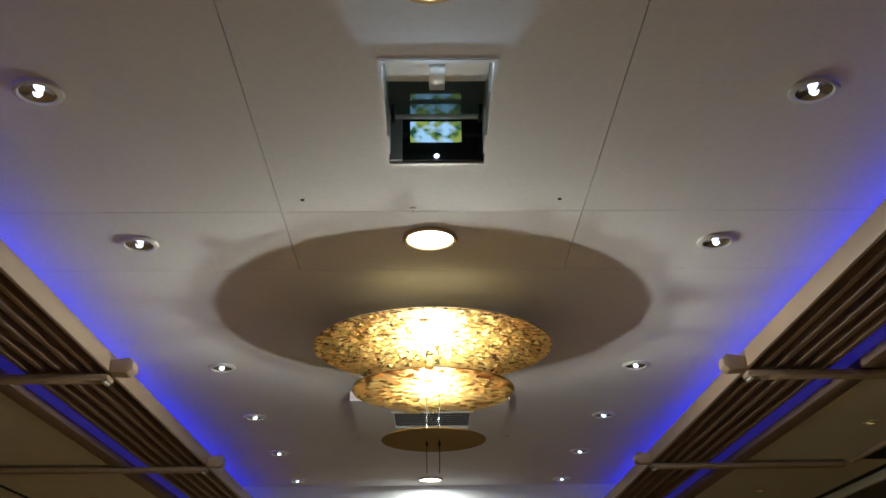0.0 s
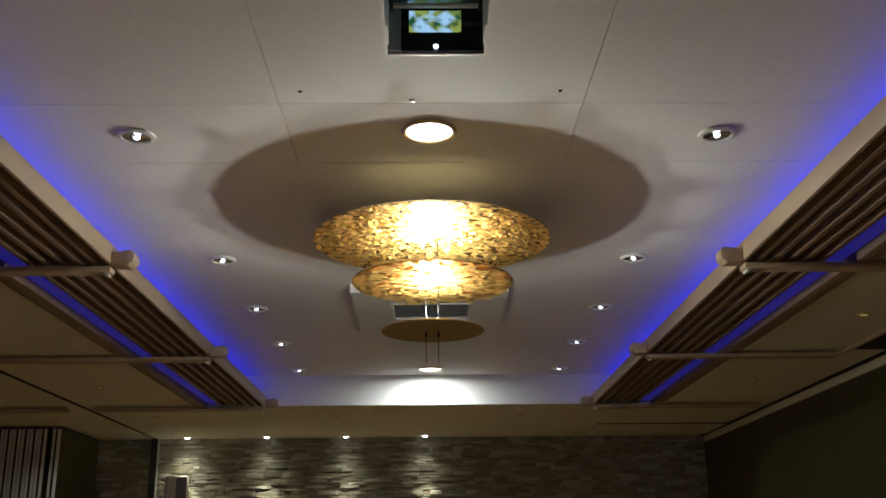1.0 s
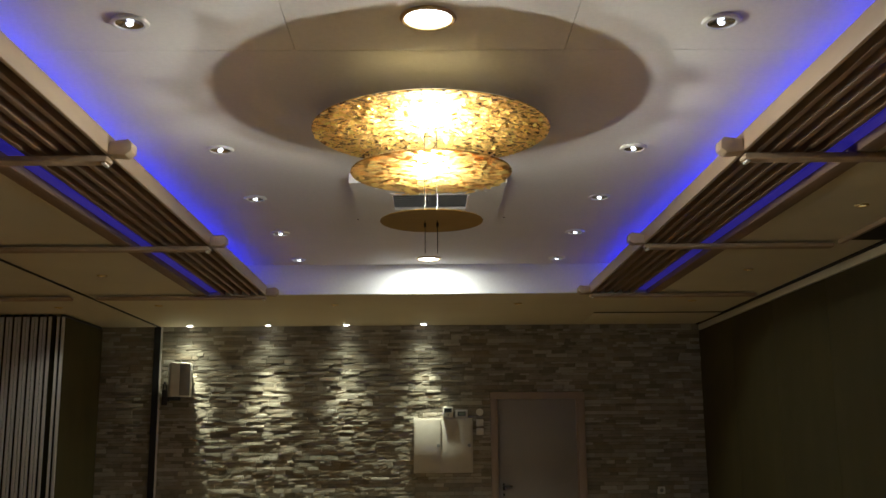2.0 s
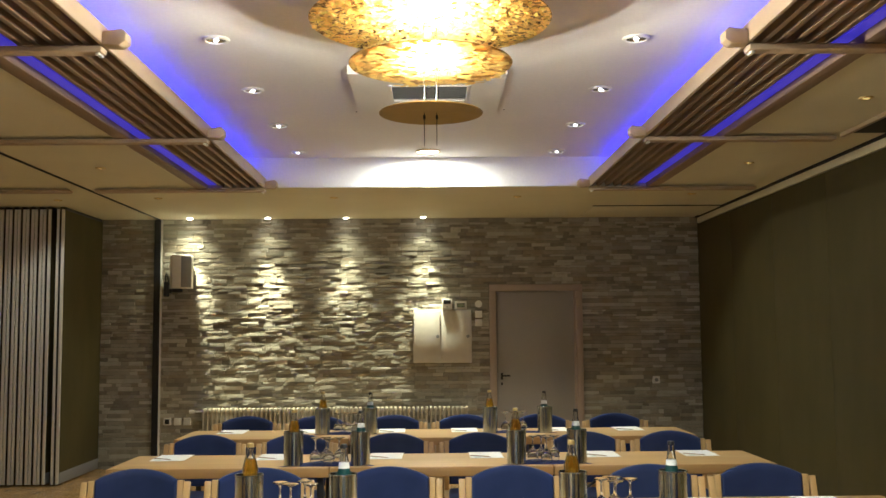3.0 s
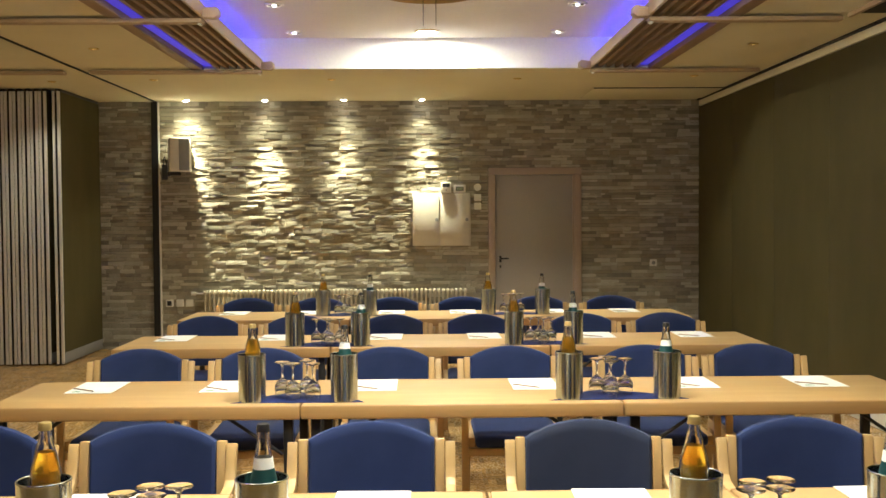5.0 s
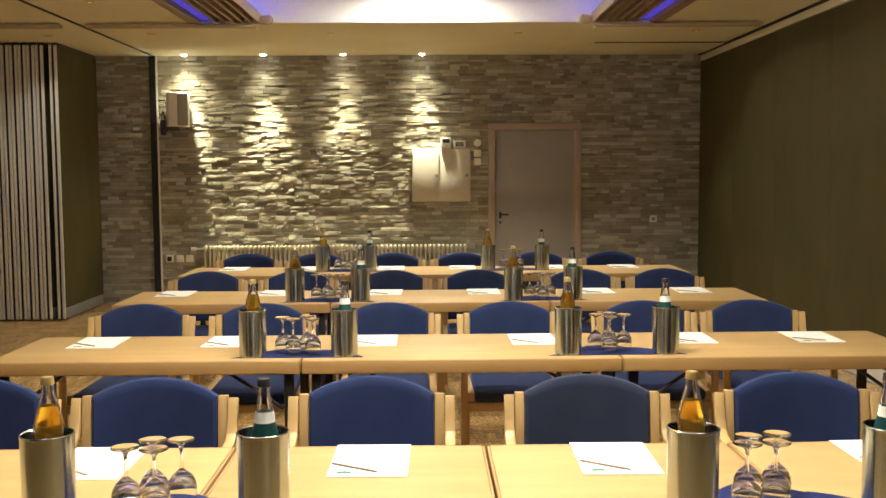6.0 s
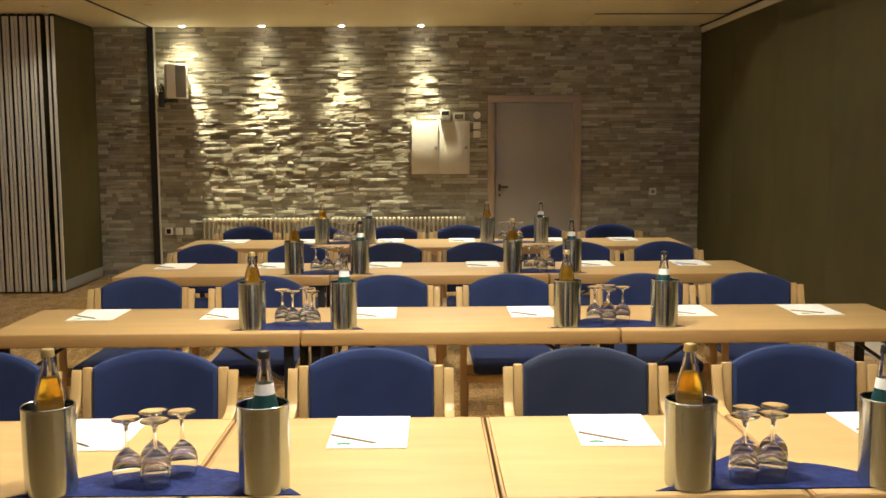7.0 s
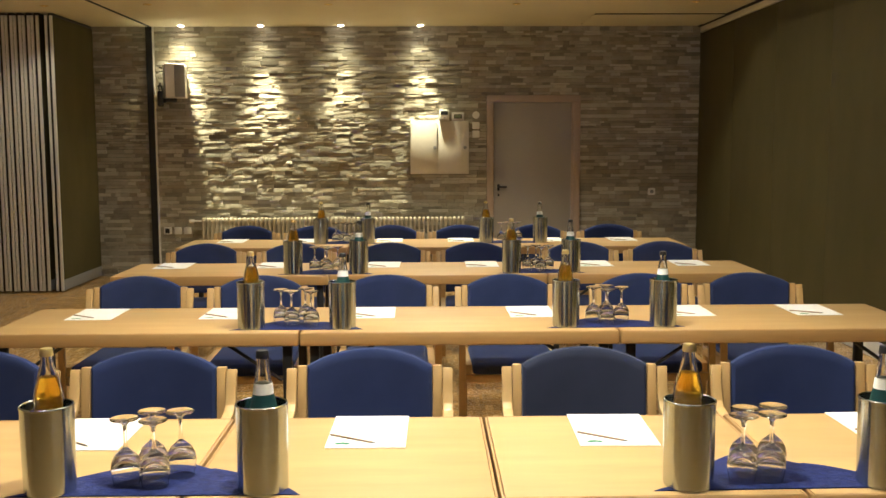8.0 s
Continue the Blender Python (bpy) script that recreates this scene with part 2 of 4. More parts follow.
# ---- building helpers ----
def box(bm, a, b, bevel=0.0, seg=2):
    lo, hi = [min(p, q) for p, q in zip(a, b)], [max(p, q) for p, q in zip(a, b)]
    m = Matrix.Translation([(p + q) / 2 for p, q in zip(lo, hi)]) @ Matrix.Diagonal([q - p for p, q in zip(lo, hi)] + [1])
    made = bmesh.ops.create_cube(bm, size=1, matrix=m)["verts"]
    if bevel:
        edges = list({e for v in made for e in v.link_edges})
        bmesh.ops.bevel(bm, geom=edges, offset=bevel, segments=seg, profile=0.5, affect="EDGES")
    return bm


def boxes(*list_of, bevel=0.0, seg=2):
    bm = bmesh.new()
    for a, b in list_of:
        box(bm, a, b, bevel, seg)
    return bm


def rod(bm, a, b, r, seg=10, r2=None):
    a, b = Vector(a), Vector(b)
    m = Matrix.Translation((a + b) / 2) @ (b - a).to_track_quat("Z", "Y").to_matrix().to_4x4()
    bmesh.ops.create_cone(bm, cap_ends=True, segments=seg, radius1=r, radius2=r if r2 is None else r2, depth=(b - a).length, matrix=m)
    return bm


def lathe(profile, seg=24, bm=None, at=(0, 0, 0)):
    """Turn a profile of (radius, height) round the z axis."""
    bm = bm or bmesh.new()
    rings = []
    for r, z in profile:
        if r < 1e-6:
            rings.append([bm.verts.new((at[0], at[1], at[2] + z))])
        else:
            rings.append([bm.verts.new((at[0] + r * math.cos(2 * math.pi * i / seg), at[1] + r * math.sin(2 * math.pi * i / seg), at[2] + z)) for i in range(seg)])
    for p, q in zip(rings, rings[1:]):
        for i in range(seg):
            j = (i + 1) % seg
            ring = [p[i % len(p)], p[j % len(p)], q[j % len(q)], q[i % len(q)]]
            ring = list(dict.fromkeys(ring))
            if len(ring) > 2:
                bm.faces.new(ring)
    bmesh.ops.recalc_face_normals(bm, faces=bm.faces)
    return bm


def prism(bm, outline, axis, lo, hi, bevel=0.0):
    """Extrude a closed outline (2D) along an axis between lo and hi."""
    def put(p, w):
        return {"x": (w, p[0], p[1]), "y": (p[0], w, p[1]), "z": (p[0], p[1], w)}[axis]
    a = [bm.verts.new(put(p, lo)) for p in outline]
    b = [bm.verts.new(put(p, hi)) for p in outline]
    n = len(outline)
    made = [bm.faces.new(a), bm.faces.new(b[::-1])] + [bm.faces.new((a[i], b[i], b[(i + 1) % n], a[(i + 1) % n])) for i in range(n)]
    bmesh.ops.recalc_face_normals(bm, faces=made)
    if bevel:
        edges = list({e for f in made for e in f.edges})
        bmesh.ops.bevel(bm, geom=edges, offset=bevel, segments=2, profile=0.5, affect="EDGES")
    return bm


def mesh_of(name, bm, material, smooth=True):
    me = bpy.data.meshes.new(name)
    bm.to_mesh(me)
    bm.free()
    me.materials.append(material)
    if smooth:
        me.polygons.foreach_set("use_smooth", [True] * len(me.polygons))
        me.set_sharp_from_angle(angle=radians(38))
    return me


def part(name, bm, material, parent=None, label="", at=None):
    ob = new(name, mesh_of(name, bm, material))
    if parent:
        ob.parent = parent
    if at is not None:
        ob.location = at
    return tagged(ob, label)


def thing(name, label, category, group="", at=(0, 0, 0), turn=0.0):
    ob = new(name)
    ob.empty_display_size = 0.05
    ob.matrix_basis = pose(*at, 0, 0, turn)
    return tagged(ob, label, category, group)


def structure(name, bm, material, label, category):
    return tagged(part(name, bm, material), label, category, kind="structure")


# ---- shell ----
FLOOR_BASE = surface("oak_floor_base", (0.20, 0.12, 0.05), (0.30, 0.18, 0.08), 0.35, 0, (6, 6, 6), 12, 0.03, 0.001)
floor = structure("floor", boxes(((LEFT - 0.2, FRONT - 0.2, -0.2), (RIGHT + 0.2, BACK + 0.2, -0.008))), FLOOR_BASE, "oak mosaic parquet floor with a satin varnish", "floor")
wall_north = structure("wall_north", boxes(((LEFT - 0.2, BACK + 0.004, 0), (0.72, BACK + 0.2, 3.6)), ((0.72, BACK + 0.004, 2.09), (1.80, BACK + 0.2, 3.6)), ((1.80, BACK + 0.004, 0), (RIGHT + 0.2, BACK + 0.2, 3.6))),
                       surface("mortar_bed", (0.10, 0.09, 0.07), (0.15, 0.13, 0.10), 0.9), "back wall clad in split slate ledge stones", "wall")
structure("wall_south", boxes(((LEFT - 0.2, FRONT - 0.2, 0), (RIGHT + 0.2, FRONT, 3.6))), OLIVE, "plain olive wall closing the room", "wall")
structure("wall_west", boxes(((LEFT - 0.2, FRONT, 0), (LEFT, BACK, 3.6))), CREAM, "plain cream side wall of the next bay", "wall")
wall_east = structure("wall_east", boxes(((RIGHT + 0.03, FRONT, 0), (RIGHT + 0.2, BACK, 3.6))), BLACK_RUBBER, "dark movable side wall of fabric panels", "wall")


def ceiling_high():
    """Raised white ceiling in boards with open joints and one hatch hole."""
    bm = bmesh.new()
    g, z0, z1 = 0.003, HIGH, HIGH + 0.03
    xs = (-2.4, -0.555, 0.581, 2.4)
    rows = ((FRONT, 3.355), (3.355, 3.93), (3.93, 6.2), (6.2, COVE + 0.1))
    hx0, hx1, hy0, hy1 = -0.134, 0.190, 2.37, 2.972
    for i in range(3):
        for j, (a, b) in enumerate(rows):
            x0, x1 = xs[i] + g / 2, xs[i + 1] - g / 2
            if j >= 2:
                if i:
                    continue
                x0, x1 = xs[0], xs[3]
            if i == 1 and j == 0:
                for p, q in (((x0, a), (hx0, b - g)), ((hx1, a), (x1, b - g)), ((hx0, a), (hx1, hy0)), ((hx0, hy1), (hx1, b - g))):
                    box(bm, (*p, z0), (*q, z1))
            else:
                box(bm, (x0, a, z0), (x1, b - (g if j < 2 else 0.0005), z1))
    box(bm, (-2.4, FRONT, z1 + 0.001), (-0.2, COVE + 0.1, z1 + 0.05))
    box(bm, (0.27, FRONT, z1 + 0.001), (2.4, COVE + 0.1, z1 + 0.05))
    box(bm, (-0.2, FRONT, z1 + 0.001), (0.27, 2.33, z1 + 0.05))
    box(bm, (-0.2, 3.02, z1 + 0.001), (0.27, COVE + 0.1, z1 + 0.05))
    return bm


structure("ceiling", ceiling_high(), WHITE, "raised white plasterboard ceiling with fine joints", "ceiling")
structure("ceiling_side", boxes(((OUT_X, FRONT, LOW), (RIGHT + 0.2, BACK + 0.2, LOW + 0.2)), ((LEFT - 0.2, FRONT, LOW), (TRACK - 0.018, BACK + 0.2, LOW + 0.2)), ((TRACK + 0.018, FRONT, LOW), (-OUT_X, BACK + 0.2, LOW + 0.2)),
          ((-OUT_X, COVE, LOW), (OUT_X, BACK + 0.2, LOW + 0.27)), ((-2.4, COVE + 0.1, LOW + 0.27), (2.4, BACK, 3.6))), CREAM, "lower cream ceiling boards round the raised middle", "ceiling")
structure("cove_wall", boxes(((-OUT_X, COVE - 0.012, LOW + 0.004), (OUT_X, COVE - 0.0005, HIGH - 0.0005))), WHITE, "white upstand at the end of the raised ceiling", "wall")
for sx in (-1, 1):
    structure("cove_side", boxes(((sx * (OUT_X + 0.0005), FRONT, LOW + 0.2005), (sx * 2.4, COVE - 0.013, HIGH - 0.0005))), WHITE, "white inner side of the light cove", "wall")
structure("partition_track", boxes(((TRACK - 0.017, FRONT, LOW + 0.02), (TRACK + 0.017, BACK - 0.02, LOW + 0.06)), ((TRACK - 0.0175, FRONT, LOW - 0.004), (TRACK - 0.010, BACK - 0.02, LOW + 0.0195)), ((TRACK + 0.010, FRONT, LOW - 0.004), (TRACK + 0.0175, BACK - 0.02, LOW + 0.0195))),
          BLACK, "black ceiling track of the folding partition", "track")


# ---- slatted light strips beside the raised ceiling ----
def slat_strip(sx):
    body = thing("slatted_ceiling_strip", "dark wooden slatted strip with a light fascia along the blue lit cove", "ceiling strip", "slatted strips")
    y0, y1 = FRONT, COVE - 0.014
    in_x = IN_X
    part("fascia", boxes(((sx * in_x, y0, LOW - 0.005), (sx * (in_x + 0.022), y1, LOW + 0.088)), bevel=0.006), TRIM, body, "light wood fascia board")
    part("backing", boxes(((sx * (in_x + 0.0225), y0, LOW + 0.050), (sx * 1.945, y1, LOW + 0.062))), SLAT, body)
    for i in range(5):
        x = in_x + 0.068 + i * 0.078
        bm = bmesh.new()
        prism(bm, [(sx * x, LOW + 0.0495), (sx * (x + 0.006), LOW + 0.004), (sx * (x + 0.034), LOW + 0.004), (sx * (x + 0.040), LOW + 0.0495)], "y", y0, y1, 0.003)
        part("slat", bm, SLAT, body)
    part("led_strip", boxes(((sx * 1.690, y0, LOW + 0.165), (sx * 1.705, y1, LOW + 0.175))), LED, body, "blue light strip hidden behind the fascia")
    # glowing strip put in place of the lit channel surface
    part("led_channel", boxes(((sx * 1.955, y0, LOW + 0.03), (sx * 2.028, y1, LOW + 0.04))), CHANNEL_GLOW, body, "glowing blue strip standing in for the blue-lit channel")
    part("led_carrier", boxes(((sx * 1.685, y0, LOW + 0.0625), (sx * 1.710, y1, LOW + 0.1645))), ALU, body)
    part("outer_lip", boxes(((sx * 2.03, y0, LOW - 0.014), (sx * (OUT_X - 0.0005), y1, LOW + 0.05)), bevel=0.006), SLAT, body)
    return body


slat_strip(-1)
slat_strip(1)

# ---- cross bars under the ceiling ----
def cross_bar(x0, x1, y, block):
    ob = thing("cross_bar", "light wooden bar across the ceiling under the slats", "ceiling bar", "ceiling bars")
    part("bar", boxes(((x0, y - 0.045, LOW - 0.046), (x1, y + 0.045, LOW - 0.0155)), bevel=0.011), TRIM, ob)
    if block:
        sx = math.copysign(1, block)
        outline = [(block, LOW + 0.005), (block + sx * 0.030, LOW - 0.016), (block + sx * 0.1095, LOW - 0.012), (block + sx * 0.1095, LOW + 0.050), (block + sx * 0.020, LOW + 0.062), (block, LOW + 0.045)]
        part("end_block", prism(bmesh.new(), outline, "y", y - 0.045, y + 0.045, 0.006), TRIM, ob, "chamfered end block beside the cove")
        part("bracket", boxes(((block + sx * 0.122, y - 0.030, LOW - 0.058), (block + sx * 0.142, y + 0.030, LOW - 0.0465)), bevel=0.003), PLASTIC, ob, "small pale bracket")


for y in (4.50, 6.68, 9.02):
    cross_bar(IN_X, 2.81 if y < 9 else 3.04, y, IN_X - 0.11)
    cross_bar(-IN_X, -3.05, y, 0.11 - IN_X)
cross_bar(-3.27, -5.2, 9.02, 0)

# ---- downlights ----
def downlight(x, y):
    ob = thing("downlight", "small recessed ceiling downlight with a chrome ring, lit", "downlight", "small downlights", (x, y, HIGH))
    part("ring", lathe([(0.054, -0.0005), (0.074, -0.0005), (0.077, -0.004), (0.073, -0.012), (0.060, -0.015), (0.056, -0.012), (0.054, -0.0005)], 32), PLASTIC, ob)
    part("reflector", lathe([(0.0555, -0.0088), (0.046, -0.0075), (0.034, -0.0035), (0.0, -0.0012)], 14), CHROME, ob, "polished facetted reflector")
    part("bulb", lathe([(0, -0.019), (0.010, -0.017), (0.0145, -0.010), (0.013, -0.003), (0, -0.0026)], 16), LIGHT_SMALL, ob)
    part("bulb_bridge", boxes(((-0.0035, -0.054, -0.0165), (0.0035, -0.015, -0.0125)), bevel=0.001), GREY_PLASTIC, ob)
    return ob


for y in COLUMN_Y:
    for sx in (-1, 1):
        downlight(sx * COLUMN_X, y)
for y in CENTRE_Y:
    ob = thing("large_downlight", "large round ceiling light with a brass rim, brightly lit", "downlight", "large downlights", (0.005, y, HIGH))
    part("rim", lathe([(0.092, -0.0005), (0.107, -0.0005), (0.111, -0.008), (0.102, -0.016), (0.093, -0.012), (0.092, -0.0005)], 36), CAP_GOLD, ob)
    part("diffuser", lathe([(0, -0.014), (0.068, -0.012), (0.0915, -0.006), (0.0915, -0.001), (0, -0.001)], 36), LIGHT_WHITE, ob)
for x, share in WALL_SPOTS:
    ob = thing("wall_spot", "small lit recessed spotlight above the stone wall", "spotlight", "wall spots", (x, BACK - 0.17, LOW))
    part("ring", lathe([(0.034, -0.0005), (0.045, -0.0005), (0.045, -0.006), (0.034, -0.008), (0.034, -0.0005)], 20), ALU, ob)
    part("bulb", lathe([(0, -0.022), (0.02, -0.018), (0.0335, -0.007), (0.0335, -0.001), (0, -0.001)], 16), LIGHT_SPOT, ob)
for x, y, power in SIDE_LAMPS:
    ob = thing("ceiling_lamp", "small round ceiling lamp with a dim yellow glow", "ceiling lamp", "small yellow lamps", (x, y, LOW))
    part("ring", lathe([(0.024, -0.0005), (0.042, -0.0005), (0.040, -0.008), (0.026, -0.010), (0.024, -0.0005)], 20), CAP_GOLD, ob)
    part("lens", lathe([(0, -0.008), (0.0235, -0.004), (0.0235, -0.001), (0, -0.001)], 16), LIGHT_DIM, ob)

# ---- tiered gold pendant lamp ----
pendant = thing("pendant_lamp", "tiered pendant lamp of three gold leaf discs on two rods, lit", "pendant lamp", "", (LAMP_X, LAMP_Y, 0))


def disc(r, z, sag, material, label):
    prof = [(0, z + sag), (r * 0.4, z + sag * 0.84), (r * 0.75, z + sag * 0.45), (r, z), (r + 0.002, z + 0.003), (r, z + 0.006), (r * 0.75, z + sag * 0.45 + 0.006), (r * 0.4, z + sag * 0.84 + 0.006), (0, z + sag + 0.006)]
    return part("disc", lathe(prof, 96), material, pendant, label)


big_disc = disc(0.566, 2.990, 0.03, GOLD, "large disc with crinkled shining gold leaf")
mid_disc = disc(0.381, 2.784, -0.012, GOLD_SMOOTH, "middle disc with gold leaf underside")
disc(0.240, 2.550, 0.006, GOLD_DULL, "small matt gold disc")
for dx in (-0.031, 0.027):
    part("rod", rod(bmesh.new(), (dx, 0, 2.40), (dx, 0, HIGH - 0.001), 0.0017, 8), BLACK, pendant)
    part("rod_cap", rod(bmesh.new(), (dx, 0, 2.525), (dx, 0, 2.544), 0.006, 10), BLACK, pendant)
for z in BULB_Z:
    part("bulb", lathe([(0, -0.006), (0.003, -0.005), (0.005, 0), (0.003, 0.005), (0, 0.006)], 14, at=(0, 0, z)), BULB_GLOW, pendant, "small glowing halogen bulb")
    part("bulb_holder", boxes(((-0.03, 0.013, z - 0.003), (0.026, 0.018, z + 0.003))), STEEL, pendant)


def flakes(name, disc_ob, radius, z, count, size, tilt, seed, material):
    """Loose leaves of gold stuck under a disc, each at its own tilt."""
    r = random.Random(seed)
    vs, fs = [], []
    for k in range(count):
        d, a = radius * math.sqrt(r.random()), r.uniform(0, 6.2832)
        m = pose(d * math.cos(a), d * math.sin(a), z - r.uniform(0.002, 0.010), r.gauss(0, tilt), r.gauss(0, tilt), r.uniform(0, 360))
        sx, sy = r.uniform(0.5, 1.3) * size, r.uniform(0.3, 0.8) * size
        shape = [(sx * r.uniform(0.4, 1.25) * math.cos(q), sy * r.uniform(0.4, 1.25) * math.sin(q), 0.0) for q in (0.2, 1.2, 2.3, 3.3, 4.4, 5.4)]
        n = len(vs)
        vs.extend(tuple(m @ Vector(p)) for p in shape)
        fs.append(tuple(range(n + 5, n - 1, -1)))
    me = bpy.data.meshes.new(name)
    me.from_pydata(vs, [], fs)
    me.materials.append(material)
    ob = new(name, me)
    ob.parent = disc_ob
    return tagged(ob, "crumpled shining gold leaf", kind="stuff")


flakes("gold_leaf", big_disc, 0.556, 2.990 + 0.004, 2600, 0.019, 12, 3, GOLD_FLAKE)
flakes("gold_leaf", mid_disc, 0.360, 2.784 - 0.010, 260, 0.030, 2.0, 5, GOLD_FLAKE)
# unseen diffuse layers added over two discs to throw light onto the ceiling
for r, z, sag in ((0.566, 2.990, 0.03), (0.381, 2.784, -0.012)):
    part("disc_top", lathe([(0.045, z + sag + 0.0075), (r * 0.4, z + sag * 0.84 + 0.0075), (r * 0.75, z + sag * 0.45 + 0.0075), (r - 0.004, z + 0.0085), (r - 0.004, z + 0.0095), (r * 0.75, z + sag * 0.45 + 0.009), (r * 0.4, z + sag * 0.84 + 0.009), (0.045, z + sag + 0.009), (0.045, z + sag + 0.0075)], 64), GOLD_BOUNCE, pendant, "matt gold layer added on top to bounce light to the ceiling")
part("canopy", lathe([(0, HIGH - 0.03), (0.05, HIGH - 0.028), (0.06, HIGH - 0.001), (0, HIGH - 0.001)], 28), PLASTIC, pendant)

# ---- dropped vent box ----
vent = thing("ceiling_vent_box", "white dropped ceiling box with a slotted air grille", "ceiling vent")
vz, vy0, vy1 = 3.10, 5.87, 6.87
part("casing", boxes(((-0.485, vy0, vz), (-0.235, vy1, HIGH - 0.001)), ((0.265, vy0, vz), (0.49, vy1, HIGH - 0.001)), ((-0.235, vy0, vz), (0.265, 6.15, HIGH - 0.001)), ((-0.235, 6.57, vz), (0.265, vy1, HIGH - 0.001))), WHITE, vent)
part("grille_frame", boxes(((-0.245, 6.14, vz - 0.008), (0.275, 6.165, vz - 0.001)), ((-0.245, 6.555, vz - 0.008), (0.275, 6.58, vz - 0.001)), ((-0.245, 6.165, vz - 0.008), (-0.225, 6.555, vz - 0.001)), ((0.255, 6.165, vz - 0.008), (0.275, 6.555, vz - 0.001)), bevel=0.002), PLASTIC, vent)
for i in range(7):
    y = 6.20 + i * 0.053
    part("slat", prism(bmesh.new(), [(y, vz + 0.004), (y + 0.003, vz + 0.002), (y + 0.036, vz + 0.026), (y + 0.033, vz + 0.028)], "x", -0.234, 0.264), GREY_PLASTIC, vent)
part("grille_back", boxes(((-0.2345, 6.1505, HIGH - 0.012), (0.2645, 6.5695, HIGH - 0.002))), GREY_PLASTIC, vent)

# ---- projector hatch ----
hatch = thing("projector_hatch", "open ceiling hatch with a projector and its tilted mirror", "projector hatch")
hx0, hx1, hy0, hy1, ht = -0.134, 0.190, 2.37, 2.972, HIGH + 0.34
part("recess", boxes(((hx0 - 0.02, hy0 - 0.02, HIGH + 0.0305), (hx0, hy1 + 0.02, ht)), ((hx1, hy0 - 0.02, HIGH + 0.0305), (hx1 + 0.02, hy1 + 0.02, ht)), ((hx0, hy0 - 0.02, HIGH + 0.0305), (hx1, hy0, ht)), ((hx0, hy1, HIGH + 0.0305), (hx1, hy1 + 0.02, ht)), ((hx0 - 0.02, hy0 - 0.02, ht), (hx1 + 0.02, hy1 + 0.02, ht + 0.02))), plain("grey_recess_paint", (0.55, 0.60, 0.58), 0.6), hatch, "grey lined recess")
part("hatch_rim", boxes(((hx0 - 0.012, hy0 - 0.012, HIGH - 0.004), (hx0, hy1 + 0.012, HIGH - 0.001)), ((hx1, hy0 - 0.012, HIGH - 0.004), (hx1 + 0.012, hy1 + 0.012, HIGH - 0.001)), ((hx0, hy0 - 0.012, HIGH - 0.004), (hx1, hy0, HIGH - 0.001)), ((hx0, hy1, HIGH - 0.004), (hx1, hy1 + 0.012, HIGH - 0.001))), PLASTIC, hatch, "thin white rim")
MIRROR = surface("dark_mirror", (0.20, 0.27, 0.29), (0.24, 0.31, 0.33), 0.08, 0.6, (3, 3, 3), 4, 0.0, 0.001, rough_span=0.02)


def picture_material():
    """The running picture on the projector's window: patches of light, yellow, green and dark."""
    m, t, p = shader("projected_picture")
    v = coords(t, (1, 1, 1))
    a = node(t, "ShaderNodeTexNoise", Scale=26.0, Detail=3.0)
    c = node(t, "ShaderNodeTexNoise", Scale=17.0, Detail=2.0)
    shift = t.nodes.new("ShaderNodeMapping")
    shift.inputs["Location"].default_value = (3.1, 0.4, 1.7)
    t.links.new(v, a.inputs["Vector"])
    t.links.new(v, shift.inputs["Vector"])
    t.links.new(shift.outputs[0], c.inputs["Vector"])
    tint = mix(t, (0.02, 0.10, 0.03), (0.45, 0.50, 0.08), ramp(t, a.outputs[0], 0.38, 0.58))
    tint = mix(t, tint, (0.62, 0.90, 1.0), ramp(t, c.outputs[0], 0.46, 0.56))
    p.inputs["Base Color"].default_value = (0.02, 0.02, 0.02, 1)
    t.links.new(tint, p.inputs["Emission Color"])
    p.inputs["Emission Strength"].default_value = 2.4
    return m


BLACK_GLASS = plain("black_glass", (0.012, 0.014, 0.016), 0.12)
window_part = part("projector_window", boxes(((hx0 + 0.045, 2.955, HIGH + 0.001), (hx1 - 0.002, 2.971, HIGH + 0.160))), BLACK_GLASS, hatch, "black glass window of the projector")
part("picture", boxes(((-0.062, 2.950, HIGH + 0.070), (0.114, 2.9545, HIGH + 0.150))), picture_material(), window_part, "glowing colourful picture")
part("lens", lathe([(0, 0), (0.006, 0.001), (0.009, 0.006), (0.0, 0.010)], 16), LIGHT_SMALL, window_part, "bright small lens").matrix_basis = pose(HATCH_X, 2.9545, HIGH + 0.014, 90)
part("side_plate", boxes(((hx0 + 0.002, 2.950, HIGH + 0.001), (hx0 + 0.044, 2.971, HIGH + 0.160))), GREY_PLASTIC, hatch)
part("mirror", boxes(((hx0 + 0.004, 2.70, HIGH + 0.166), (hx1 - 0.004, 2.97, HIGH + 0.172))), MIRROR, hatch, "dark mirror plate over the window")
part("bracket", boxes(((0.003, 2.560, HIGH + 0.108), (0.053, 2.690, HIGH + 0.1195)), bevel=0.004), ALU, hatch)
part("crossbar", boxes(((hx0 + 0.002, 2.885, HIGH + 0.131), (hx1 - 0.002, 2.905, HIGH + 0.141)), bevel=0.003), ALU, hatch)
for x in (hx0 + 0.010, hx1 - 0.022):
    part("hinge", boxes(((x, 2.83, HIGH + 0.105), (x + 0.012, 2.884, HIGH + 0.145)), bevel=0.002), BLACK, hatch)


